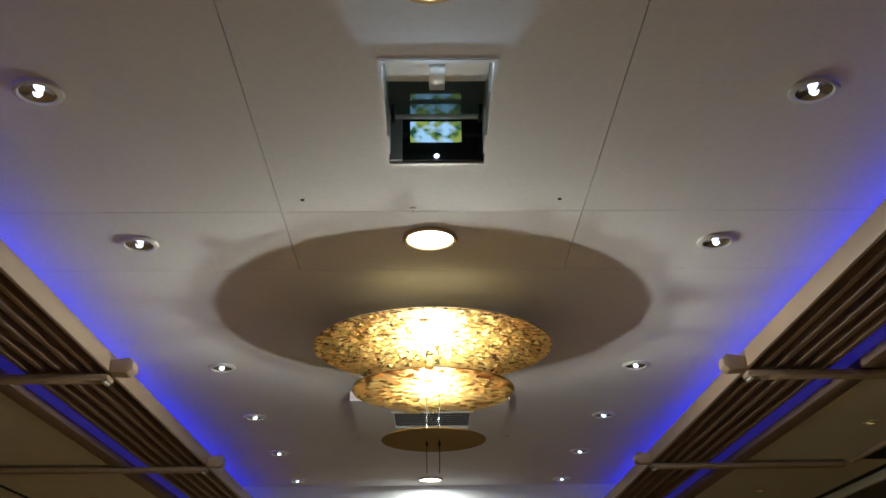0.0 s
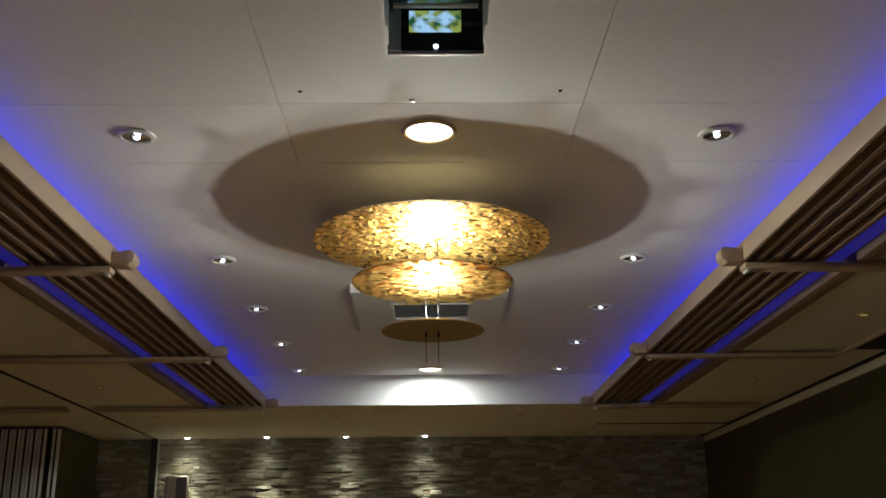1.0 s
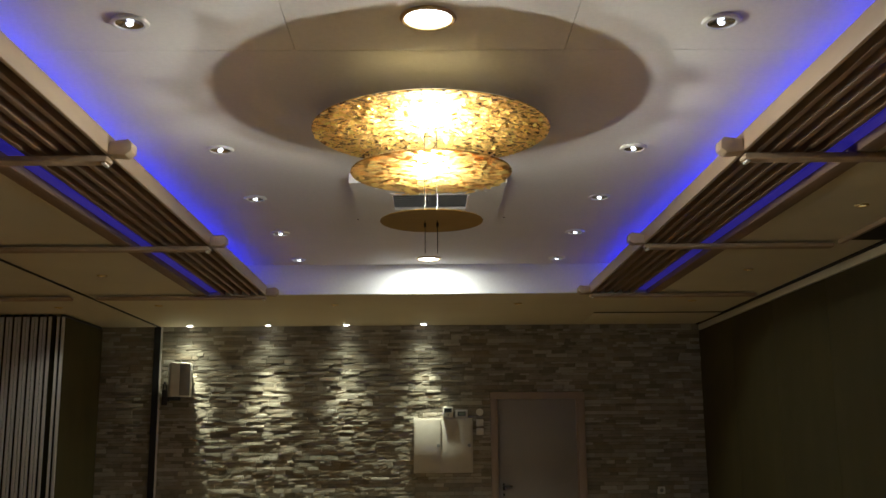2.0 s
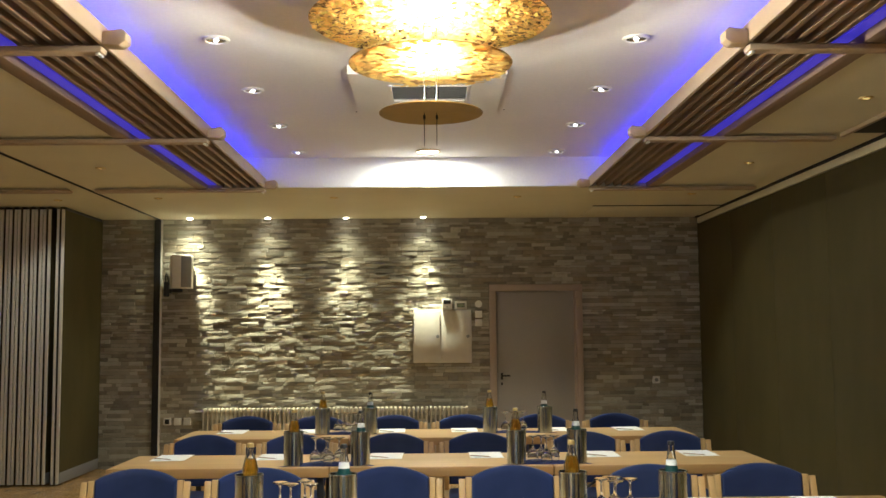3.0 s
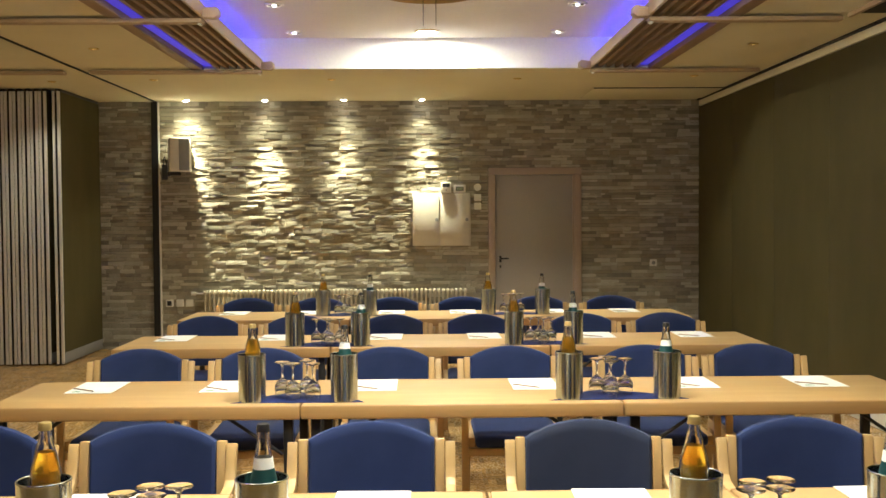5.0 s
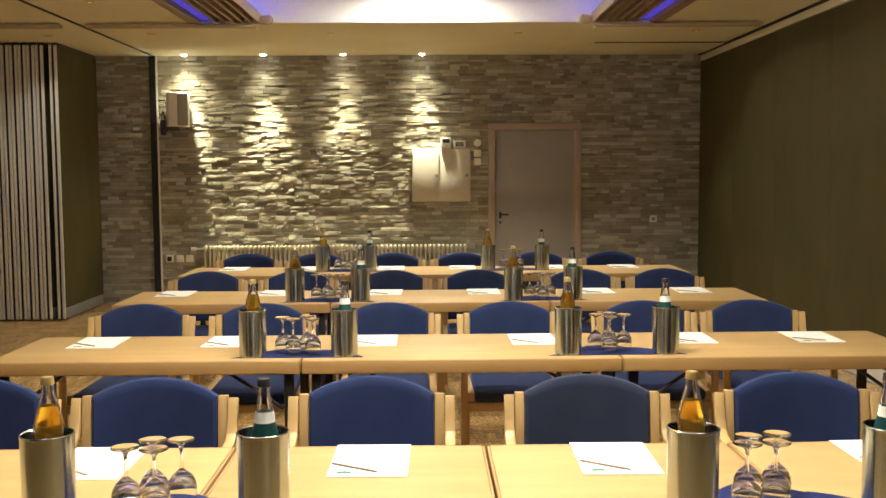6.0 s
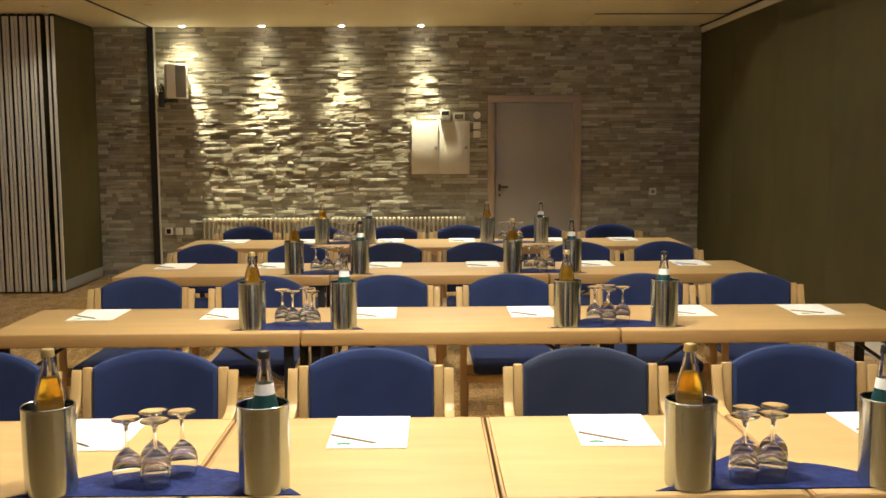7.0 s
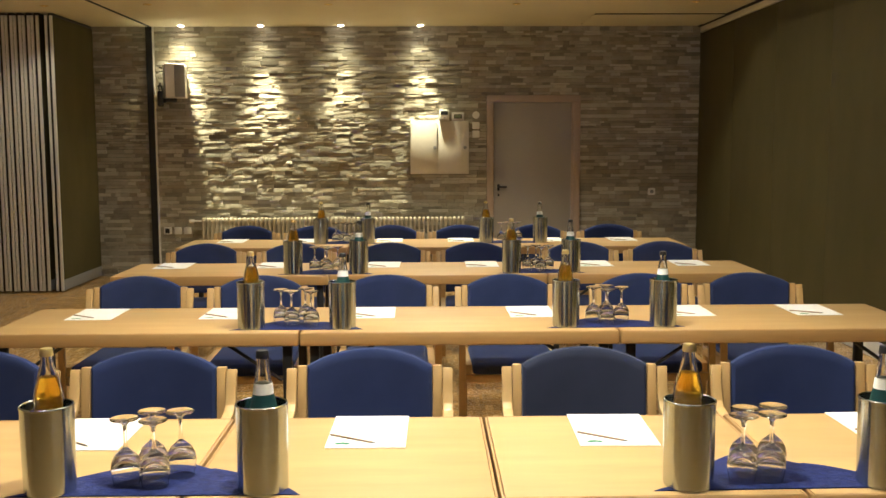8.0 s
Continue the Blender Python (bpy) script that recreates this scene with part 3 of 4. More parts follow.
for x in (hx0 + 0.0005, hx1 - 0.0065):
    part("side_liner", boxes(((x, 2.78, HIGH - 0.004), (x + 0.006, 2.904, HIGH + 0.10))), PLASTIC, hatch, "white side liner")
part("back_plate", boxes(((hx0 + 0.001, hy0 + 0.001, HIGH + 0.12), (hx1 - 0.001, 2.654, HIGH + 0.13))), PLASTIC, hatch, "pale plate before the mirror")

# ---- tables ----
TABLE_ROWS = (
    (2.12, 2.79, (-1.93, -0.552, 0.162, 0.858, 2.15)),
    (4.085, 4.735, (-1.86, -0.537, 0.817, 2.149)),
    (5.885, 6.535, (-1.90, -0.589, 0.733, 2.06)),
    (7.51, 8.165, (-1.92, -0.602, 0.716, 2.03)),
)
TOP = 0.75


def table(x0, x1, y0, y1):
    ob = thing("table", "beech conference table with folding black metal legs", "table", "conference tables", ((x0 + x1) / 2, (y0 + y1) / 2, 0))
    w, d = (x1 - x0) / 2 - (0.0035 if x1 - x0 > 1 else 0.0028), (y1 - y0) / 2
    part("tabletop", boxes(((-w + 0.009, -d + 0.009, TOP - 0.024), (w - 0.009, d - 0.009, TOP)), bevel=0.002), BEECH, ob)
    rim = bmesh.new()
    box(rim, (-w, -d, TOP - 0.058), (w, -d + 0.0088, TOP - 0.0005), 0.006, 3)
    box(rim, (-w, d - 0.0088, TOP - 0.058), (w, d, TOP - 0.0005), 0.006, 3)
    box(rim, (-w, -d + 0.0092, TOP - 0.058), (-w + 0.0088, d - 0.0092, TOP - 0.0005), 0.004)
    box(rim, (w - 0.0088, -d + 0.0092, TOP - 0.058), (w, d - 0.0092, TOP - 0.0005), 0.004)
    part("edge_rim", rim, SHADED_EDGE, ob, "rounded solid wood edge, coloured darker for its shaded front")
    for sx in (-1, 1):
        for sy in (-1, 1):
            part("leg", boxes(((sx * (w - 0.035), sy * (d - 0.05), 0.004), (sx * (w - 0.075), sy * (d - 0.085), TOP - 0.0255)), bevel=0.006), BLACK, ob)
        part("brace", rod(bmesh.new(), (sx * (w - 0.08), -d + 0.07, TOP - 0.22), (sx * (w - 0.36), -d + 0.07, TOP - 0.03), 0.008), BLACK, ob)
        part("foot_bar", boxes(((sx * (w - 0.04), -d + 0.086, 0.10), (sx * (w - 0.07), d - 0.086, 0.13)), bevel=0.005), BLACK, ob)
    return ob


for y0, y1, xs in TABLE_ROWS:
    for a, b in zip(xs, xs[1:]):
        table(a, b, y0, y1)

# ---- chairs ----
CHAIR_ROWS = (
    (3.29, (-1.528, -0.929, -0.195, 0.538, 1.257)),
    (5.20, (-1.522, -0.882, -0.215, 0.434, 1.152, 1.736)),
    (6.93, (-1.554, -0.917, -0.253, 0.350, 1.084, 1.682)),
    (8.45, (-1.54, -0.941, -0.299, 0.301, 0.948, 1.58)),
)


def ribbon(path, width, thick):
    """A bent strip of wood: path in (y, z), width across x, thickness in the plane of the bend."""
    bm = bmesh.new()
    rows = []
    for i, (y, z) in enumerate(path):
        a, b = path[max(0, i - 1)], path[min(len(path) - 1, i + 1)]
        ty, tz = b[0] - a[0], b[1] - a[1]
        k = math.hypot(ty, tz)
        ny, nz = -tz / k * thick / 2, ty / k * thick / 2
        rows.append([bm.verts.new((sx * width / 2, y + s * ny, z + s * nz)) for sx, s in ((-1, -1), (1, -1), (1, 1), (-1, 1))])
    for p, q in zip(rows, rows[1:]):
        for i in range(4):
            bm.faces.new((p[i], p[(i + 1) % 4], q[(i + 1) % 4], q[i]))
    bm.faces.new(rows[0])
    bm.faces.new(rows[-1][::-1])
    bmesh.ops.recalc_face_normals(bm, faces=bm.faces)
    bmesh.ops.bevel(bm, geom=[e for e in bm.edges], offset=0.0035, segments=2, profile=0.5, affect="EDGES", clamp_overlap=True)
    return bm


def back_cushion():
    """Upholstered back: arched top edge, hollow towards the sitter, rounded rim."""
    bm = bmesh.new()
    nx, nz, w = 18, 12, 0.213
    def grid(off, inset):
        rows = []
        for j in range(nz + 1):
            row = []
            for i in range(nx + 1):
                u = 2 * i / nx - 1
                top = 0.785 + 0.054 * (1 - u * u) ** 0.9 if abs(u) < 1 else 0.785
                bottom = 0.49
                z = bottom + inset + (top - bottom - 2 * inset) * j / nz
                lean = (z - 0.52) * 0.10
                row.append(bm.verts.new((u * (w - inset), lean - 0.018 + 0.030 * (1 - u * u) + off, z)))
            rows.append(row)
        return rows
    layers = [grid(-0.006, 0.012), grid(0.0, 0.003), grid(0.012, 0.0), grid(0.026, 0.003), grid(0.032, 0.012)]
    for L, flip in ((layers[0], False), (layers[-1], True)):
        for j in range(nz):
            for i in range(nx):
                f = [L[j][i], L[j][i + 1], L[j + 1][i + 1], L[j + 1][i]]
                bm.faces.new(f[::-1] if flip else f)
    def ring(L):
        return L[0] + [r[-1] for r in L[1:]] + L[-1][-2::-1] + [r[0] for r in L[-2:0:-1]]
    for A, B in zip(layers, layers[1:]):
        p, q = ring(A), ring(B)
        for i in range(len(p)):
            bm.faces.new((p[i], q[i], q[(i + 1) % len(p)], p[(i + 1) % len(p)]))
    loose = [v for v in bm.verts if not v.link_faces]
    bmesh.ops.delete(bm, geom=loose, context="VERTS")
    bmesh.ops.recalc_face_normals(bm, faces=bm.faces)
    return bm


def chair(cloth, label):
    ob = thing("chair", label, "chair", "conference chairs")
    part("backrest", back_cushion(), cloth, ob, "arched blue upholstered back")
    seat = bmesh.new()
    box(seat, (-0.215, -0.46, 0.405), (0.215, 0.0, 0.465), 0.022, 4)
    part("seat", seat, cloth, ob, "blue upholstered seat")
    for sx in (-1, 1):
        part("back_post", ribbon([(0.10, 0.006), (0.05, 0.20), (0.01, 0.40), (0.0, 0.52), (0.010, 0.65), (0.026, 0.783)], 0.031, 0.030), BEECH_UP, ob, at=(sx * 0.2305, 0, 0))
        arc = [(0.020, 0.775), (0.008, 0.735), (-0.004, 0.69), (-0.018, 0.655), (-0.045, 0.634), (-0.09, 0.626), (-0.22, 0.624), (-0.34, 0.620), (-0.385, 0.606), (-0.41, 0.575), (-0.42, 0.52), (-0.425, 0.3), (-0.44, 0.006)]
        part("armrest", ribbon(arc, 0.034, 0.024), BEECH_UP, ob, "bentwood armrest and front leg", at=(sx * 0.2655, 0, 0))
        part("side_rail", boxes(((sx * 0.216, -0.415, 0.40), (sx * 0.2505, 0.0, 0.45)), bevel=0.005), BEECH_UP, ob)
    part("front_rail", boxes(((-0.2505, -0.43, 0.36), (0.2505, -0.405, 0.40)), bevel=0.004), BEECH_UP, ob)
    return ob


first = chair(BLUE_CLOTH, "beech armchair with blue woollen seat and arched back")
faded = chair(GREY_CLOTH, "beech armchair with faded greyish blue seat and back")
turner = random.Random(4)
seats = [(x, y) for y, xs in CHAIR_ROWS for x in xs]
for i, (x, y) in enumerate(seats):
    m = pose(x, y, 0, 0, 0, turner.uniform(-1.5, 1.5))
    if i == 0:
        first.matrix_basis = m
    elif i == 3:
        faded.matrix_basis = m
    else:
        copy_thing(first, m)

# ---- stone wall fittings ----
door = tagged(thing("door_1", "closed grey-beige door in a brown steel surround", "door", "", (0, BACK, 0)), kind="structure")
part("door_leaf", boxes(((0.797, -0.01, 0.008), (1.70, 0.035, 2.01)), bevel=0.003), DOOR_GREY, door)
part("door_frame", boxes(((0.712, -0.045, 0), (0.792, 0.06, 2.012)), ((1.722, -0.045, 0), (1.802, 0.06, 2.012)), ((0.712, -0.045, 2.0125), (1.802, 0.06, 2.092)), bevel=0.006), DOOR_FRAME, door, "brown painted steel surround")
part("door_reveal", boxes(((1.7005, -0.02, 0), (1.7215, 0.05, 2.012))), DOOR_FRAME, door)
handle = bmesh.new()
rod(handle, (0.85, -0.012, 1.03), (0.85, -0.055, 1.03), 0.010)
rod(handle, (0.845, -0.055, 1.03), (0.945, -0.055, 1.03), 0.010)
box(handle, (0.837, -0.016, 0.985), (0.863, -0.0105, 1.06), 0.002)
box(handle, (0.840, -0.016, 0.92), (0.860, -0.0105, 0.95), 0.002)
part("door_handle", handle, BLACK, door, "dark lever handle on a plate")

cabinet = thing("wall_cabinet", "cream sheet metal wall cabinet with two doors on the stone wall", "cabinet", "", (0, BACK, 0))
part("body", boxes(((-0.178, -0.068, 1.185), (0.50, 0.0, 1.80)), bevel=0.004), BOX_WHITE, cabinet)
for x0, x1, kx, out in ((-0.170, 0.130, 0.105, 0.094), (0.146, 0.486, 0.455, 0.080)):
    leaf = part("door", boxes(((x0, -out, 1.200), (x1, -0.069, 1.785)), bevel=0.004), BOX_WHITE, cabinet)
    part("knob", lathe([(0, 0), (0.012, 0.001), (0.018, 0.010), (0.020, 0.020), (0, 0.022)], 14), GREY_PLASTIC, leaf).matrix_basis = pose(kx, -out - 0.0005, 1.49, 90)

device = thing("thermostat", "small cream thermostat with a dark display on the cabinet", "thermostat", "", (0.218, BACK - 0.02, 1.8005))
part("case", boxes(((-0.06, -0.095, 0), (0.055, 0.012, 0.125)), bevel=0.006), PLASTIC, device)
part("display", boxes(((-0.045, -0.099, 0.065), (0.040, -0.0955, 0.11))), BLACK, device)
part("button", boxes(((-0.008, -0.099, 0.025), (0.008, -0.0955, 0.04))), GREY_PLASTIC, device)
device = thing("control_box", "small cream control unit with a grey display", "control unit", "", (0.375, BACK - 0.02, 1.8005))
part("case", boxes(((-0.07, -0.05, 0), (0.07, 0.012, 0.095)), bevel=0.006), PLASTIC, device)
part("display", boxes(((-0.045, -0.054, 0.025), (0.045, -0.0505, 0.072))), BLACK, device)
part("screen", boxes(((-0.036, -0.057, 0.032), (0.036, -0.0545, 0.065))), plain("green_display", (0.22, 0.27, 0.17), 0.3), device)


def switch_plate(x, z, label, kind_of):
    ob = thing("wall_plate", label, "switch", "wall plates", (x, BACK, z))
    part("cover", boxes(((-0.041, -0.045, -0.041), (0.041, 0.0, 0.041)), bevel=0.006), PLASTIC, ob)
    if kind_of == "dark":
        part("insert", boxes(((-0.025, -0.049, -0.028), (0.025, -0.0455, 0.028)), bevel=0.001), BLACK, ob, "black insert")
    elif kind_of == "socket":
        part("insert", rod(bmesh.new(), (0, -0.048, 0), (0, -0.0455, 0), 0.022, 20), GREY_PLASTIC, ob)
    else:
        part("rocker", boxes(((-0.028, -0.050, -0.028), (0.028, -0.0455, 0.028)), bevel=0.003), PLASTIC, ob)


for x, z, label, kind_of in ((-3.02, 0.535, "white wall plate with a black insert on the stone", "dark"), (-2.90, 0.535, "white rocker switch on the stone wall", "rocker"), (-2.79, 0.535, "white rocker switch on the stone wall", "rocker"),
                             (0.585, 1.745, "white rocker switch beside the cabinet", "rocker"), (0.585, 1.645, "white rocker switch beside the cabinet", "rocker"), (2.648, 0.969, "small white socket on the stone wall", "socket")):
    switch_plate(x, z, label, kind_of)
ob = thing("round_wall_sensor", "round white sensor on the stone wall", "sensor", "", (0.585, BACK, 1.865))
part("cover", rod(bmesh.new(), (0, -0.05, 0), (0, 0, 0), 0.042, 24), PLASTIC, ob)

# ---- radiator ----
radiator = thing("radiator", "long cream column radiator below the stone wall lights", "radiator", "", (0, BACK - 0.14, 0))
COLUMNS = 60
fin = bmesh.new()
for dy in (-0.05, 0.0, 0.05):
    rod(fin, (0, dy, 0.16), (0, dy, 0.655), 0.0115, 8)
box(fin, (-0.018, -0.066, 0.635), (0.018, 0.066, 0.69), 0.014, 2)
box(fin, (-0.018, -0.066, 0.13), (0.018, 0.066, 0.18), 0.014, 2)
fin_mesh = mesh_of("column", fin, RADIATOR)
for i in range(COLUMNS):
    c = new("column", fin_mesh)
    c.parent = radiator
    c.location = (-2.57 + i * (3.0 / (COLUMNS - 1)), 0, 0)
part("valve", rod(rod(bmesh.new(), (-2.68, 0, 0.655), (-2.60, 0, 0.655), 0.010), (-2.74, 0, 0.655), (-2.685, 0, 0.655), 0.022, 14), PLASTIC, radiator, "white valve head")
for x in (-2.3, -1.0, 0.2):
    part("foot", boxes(((x - 0.014, -0.05, 0.0), (x + 0.014, 0.05, 0.1295)), bevel=0.003), RADIATOR, radiator)

# ---- loudspeaker on the wall ----
speaker = thing("loudspeaker", "white box loudspeaker with grey front on a black wall bracket", "loudspeaker", "", (-2.84, BACK - 0.22, 2.04), 14)
part("cabinet", prism(bmesh.new(), [(-0.125, 0.13), (-0.10, -0.13), (0.115, -0.13), (0.14, 0.13)], "z", 0.02, 0.40, 0.012), PLASTIC, speaker)
part("grille", boxes(((0.0, -0.140, 0.03), (0.112, -0.1305, 0.385)), bevel=0.004), GREY_PLASTIC, speaker, "grey metal front grille")
part("bracket", boxes(((-0.19, 0.04, -0.07), (-0.128, 0.16, 0.10)), ((-0.10, 0.02, -0.02), (0.02, 0.10, 0.019)), ((-0.128, 0.06, -0.03), (-0.10, 0.10, 0.019)), bevel=0.006), BLACK, speaker, "black steel bracket")

cable = bmesh.new()
run = [(-0.135, 0.13, 0.10), (-0.150, 0.14, 0.17), (-0.160, 0.16, 0.20), (-0.175, 0.17, 0.16), (-0.170, 0.165, 0.09)]
for a, b in zip(run, run[1:]):
    rod(cable, a, b, 0.006, 8)
part("cable", cable, BLACK, speaker, "thin black cable loop")

# ---- folding partition parked at the side, and its post ----
ob = thing("partition_post", "black upright post with a grey edge at the stone wall", "post", "", (TRACK, BACK, 0))
part("post", boxes(((-0.045, -0.06, 0.0), (0.028, 0.0, LOW - 0.005))), BLACK, ob)
part("edge_strip", boxes(((0.0285, -0.055, 0.0), (0.040, 0.0, LOW - 0.005))), ALU, ob)
stack_y0, stack_y1, stack_x = 10.30, BACK - 0.05, -3.80
for i in range(11):
    x = stack_x - i * 0.088 - (0.05 if i > 0 else 0.0)
    ob = thing("partition_panel", "olive fabric partition panel with aluminium edges, parked in a stack", "partition panel", "partition panels", (x, stack_y0, 0))
    part("board", boxes(((-0.074, 0.012, 0.13), (0.0, stack_y1 - stack_y0, LOW - 0.035))), OLIVE, ob)
    part("base_trim", boxes(((-0.076, 0.012, 0.015), (0.003, stack_y1 - stack_y0, 0.1295)), bevel=0.004), GREY_PLASTIC, ob)
    part("edge_profile", boxes(((-0.0765, -0.012, 0.015), (-0.050, 0.0115, LOW - 0.03)), bevel=0.004), ALU, ob)
    part("edge_profile", boxes(((-0.026, -0.012, 0.015), (0.0035, 0.0115, LOW - 0.03)), bevel=0.004), ALU, ob)
    part("gasket", boxes(((-0.0495, 0.0, 0.015), (-0.0265, 0.0115, LOW - 0.03))), BLACK_RUBBER, ob)
    part("hanger", boxes(((-0.06, 0.05, LOW - 0.0345), (-0.01, stack_y1 - stack_y0, LOW - 0.001))), BLACK, ob)

# ---- movable side wall panels ----
edges_y = [FRONT + 0.02] + [BACK - 0.02 - i * 1.25 for i in range(10, -1, -1)]
for a, b in zip(edges_y, edges_y[1:]):
    ob = thing("wall_panel", "olive brown fabric wall panel with a grey base rail", "wall panel", "side wall panels", (RIGHT, (a + b) / 2, 0))
    h = (b - a) / 2
    part("board", boxes(((0.0, -h + 0.001, 0.13), (0.028, h - 0.001, LOW - 0.085)), bevel=0.003), OLIVE, ob)
    part("base_rail", boxes(((-0.006, -h + 0.001, 0.004), (0.028, h - 0.001, 0.1295)), bevel=0.003), ALU, ob)
structure("wall_rail", boxes(((RIGHT - 0.012, FRONT, LOW - 0.080), (RIGHT + 0.0295, BACK - 0.035, LOW - 0.016)), bevel=0.004), CREAM, "beige rail along the top of the movable wall", "rail")

# solid black strip in place of the shade in the gap above the rail
structure("wall_slot", boxes(((RIGHT - 0.040, FRONT, LOW - 0.0155), (RIGHT + 0.0295, BACK - 0.035, LOW - 0.001))), BLACK_RUBBER, "black strip standing in for the shaded gap between the ceiling and the movable wall", "gap")

# ---- slots and access panel in the side ceiling ----
ob = thing("ceiling_access_panel", "cream access panel sunk between dark slots in the ceiling", "ceiling panel")
part("panel", boxes(((1.77, 10.49, LOW - 0.014), (RIGHT - 0.045, 11.29, LOW - 0.001)), bevel=0.004), CREAM, ob)
part("slot", boxes(((1.77, 10.45, LOW - 0.006), (RIGHT - 0.045, 10.489, LOW - 0.001))), BLACK_RUBBER, ob)
part("slot", boxes(((1.77, 11.291, LOW - 0.006), (RIGHT - 0.045, 11.33, LOW - 0.001))), BLACK_RUBBER, ob)
ob = thing("ceiling_grille", "long dark ceiling slot with a pale lip", "ceiling vent")
part("slot", boxes(((2.86, 4.0, LOW - 0.008), (3.13, 6.60, LOW - 0.001))), BLACK_RUBBER, ob)
part("lip", boxes(((2.83, 4.0, LOW - 0.03), (2.859, 6.63, LOW - 0.001)), bevel=0.003), TRIM, ob)

# ---- tableware ----
ON = TOP + 0.0035


def napkin(x0, x1, y, lean):
    """Dark cloth napkin folded to a triangle, the long fold towards the room's front."""
    ob = thing("napkin", "dark blue damask napkin folded under glasses and coolers on the table", "napkin", "blue napkins", ((x0 + x1) / 2, y, TOP))
    w = (x1 - x0) / 2 + 0.088
    for k, (apex, depth, z) in enumerate(((0.10, 0.19, 0.0006), (-0.035, 0.262, 0.0020))):
        bm = bmesh.new()
        n = 26
        outline = [(-w + 0.03 * k, -0.040), (w - 0.02 * k, -0.036 - 0.006 * lean)]
        pts = []
        for i in range(n + 1):
            u = i / n
            xx = w - 0.02 * k - u * (2 * w - 0.05 * k)
            side = (w - xx) / (w - apex) if xx > apex else (xx + w) / (apex + w)
            pts.append((xx, -0.036 + depth * max(0.0, side) ** 0.85 + (0.006 * math.sin(11 * u + k) + 0.003 * math.sin(31 * u)) * min(1.0, 6 * side)))
        prism(bm, outline + pts[1:-1], "z", z, z + 0.0012)
        part("fold", bm, NAPKIN, ob)
    return ob


def cooler(x, y):
    ob = thing("bottle_cooler", "brushed stainless steel bottle cooler on a blue napkin", "bottle cooler", "steel coolers", (x, y, ON))
    part("wall", lathe([(0.0545, 0.0045), (0.0575, 0.0048), (0.0585, 0.10), (0.0588, 0.1935), (0.0550, 0.1935), (0.0545, 0.10), (0.0545, 0.0045)], 48), STEEL, ob)
    part("rim", lathe([(0.0550, 0.1938), (0.0592, 0.1938), (0.0600, 0.1965), (0.0592, 0.1995), (0.0572, 0.2005), (0.0552, 0.1985), (0.0550, 0.1938)], 48), STEEL, ob, "rolled shiny rim")
    part("base", lathe([(0.0, 0.0), (0.0560, 0.0), (0.0570, 0.0042), (0.0540, 0.0108), (0.0, 0.0108)], 48), STEEL, ob)
    return ob


NECK = [(0.0132, 0.286), (0.0142, 0.289), (0.0142, 0.293), (0.0125, 0.295)]
FOOT = [(0.0, 0.003), (0.026, 0.0), (0.0325, 0.004), (0.034, 0.012)]
JUICE_BODY = FOOT + [(0.034, 0.182), (0.0325, 0.203), (0.0272, 0.227), (0.0205, 0.250), (0.0158, 0.268)] + NECK
WATER_BODY = FOOT + [(0.034, 0.135), (0.0325, 0.158), (0.0285, 0.184), (0.0232, 0.208), (0.0185, 0.244), (0.0152, 0.268)] + NECK


def sleeve(points):
    """A paper label hugging a bottle: outer points at two thicknesses."""
    return lathe([(r + 0.0004, h) for r, h in points] + [(r + 0.0010, h) for r, h in points[::-1]] + [(points[0][0] + 0.0004, points[0][1])], 28)


def bottle(x, y, juice):
    z = ON + (0.0195 if juice else 0.0115)
    label = "clear bottle of amber juice with a gold cap, chilling" if juice else "clear water bottle with teal label and black cap, chilling"
    ob = thing("juice_bottle" if juice else "water_bottle", label, "bottle", "juice bottles" if juice else "water bottles", (x, y, z))
    body = JUICE_BODY if juice else WATER_BODY
    shell = body + [(r - 0.0028, h) for r, h in body[::-1][:-3]] + [(0.026, 0.008), (0.0, 0.008)]
    part("glass_body", lathe(shell, 28), CLEAR, ob)
    if juice:
        part("juice", lathe([(0.0, 0.0085), (0.028, 0.0090), (0.0307, 0.014), (0.0307, 0.181), (0.0293, 0.202), (0.0240, 0.226), (0.0190, 0.243), (0.0, 0.243)], 28), JUICE, ob, "amber juice")
    else:
        part("label", sleeve([(0.034, 0.09), (0.034, 0.135), (0.0325, 0.158), (0.0285, 0.184), (0.0232, 0.208)]), TEAL, ob, "teal paper label")
        part("neck_label", sleeve([(0.0230, 0.2095), (0.0198, 0.234)]), PAPER, ob, "pale paper neck label")
    cap = [(0.0, 0.3085), (0.0125, 0.3085), (0.0142, 0.306), (0.0146, 0.2975), (0.0158, 0.2935), (0.0155, 0.2915), (0.0146, 0.2915), (0.0146, 0.2955), (0.0, 0.2958)]
    part("cap", lathe(cap, 20), CAP_GOLD if juice else BLACK, ob)
    return ob


def goblet():
    ob = thing("glass", "clear stemmed glass standing upside down on the napkin", "glass", "stemmed glasses")
    outer = [(0.0290, 0.0), (0.0330, 0.020), (0.0350, 0.036), (0.0330, 0.054), (0.0250, 0.070), (0.0120, 0.081), (0.0055, 0.087), (0.0042, 0.098), (0.0042, 0.128), (0.0055, 0.140), (0.0120, 0.1475), (0.0320, 0.1535), (0.0335, 0.1550), (0.0320, 0.1565), (0.0, 0.1545)]
    inner = [(0.0, 0.064), (0.008, 0.0632), (0.0190, 0.058), (0.0285, 0.0485), (0.0334, 0.036), (0.0315, 0.020), (0.0278, 0.0), (0.0290, 0.0)]
    part("bowl_and_stem", lathe(inner + outer[1:], 28), CLEAR, ob)
    return ob


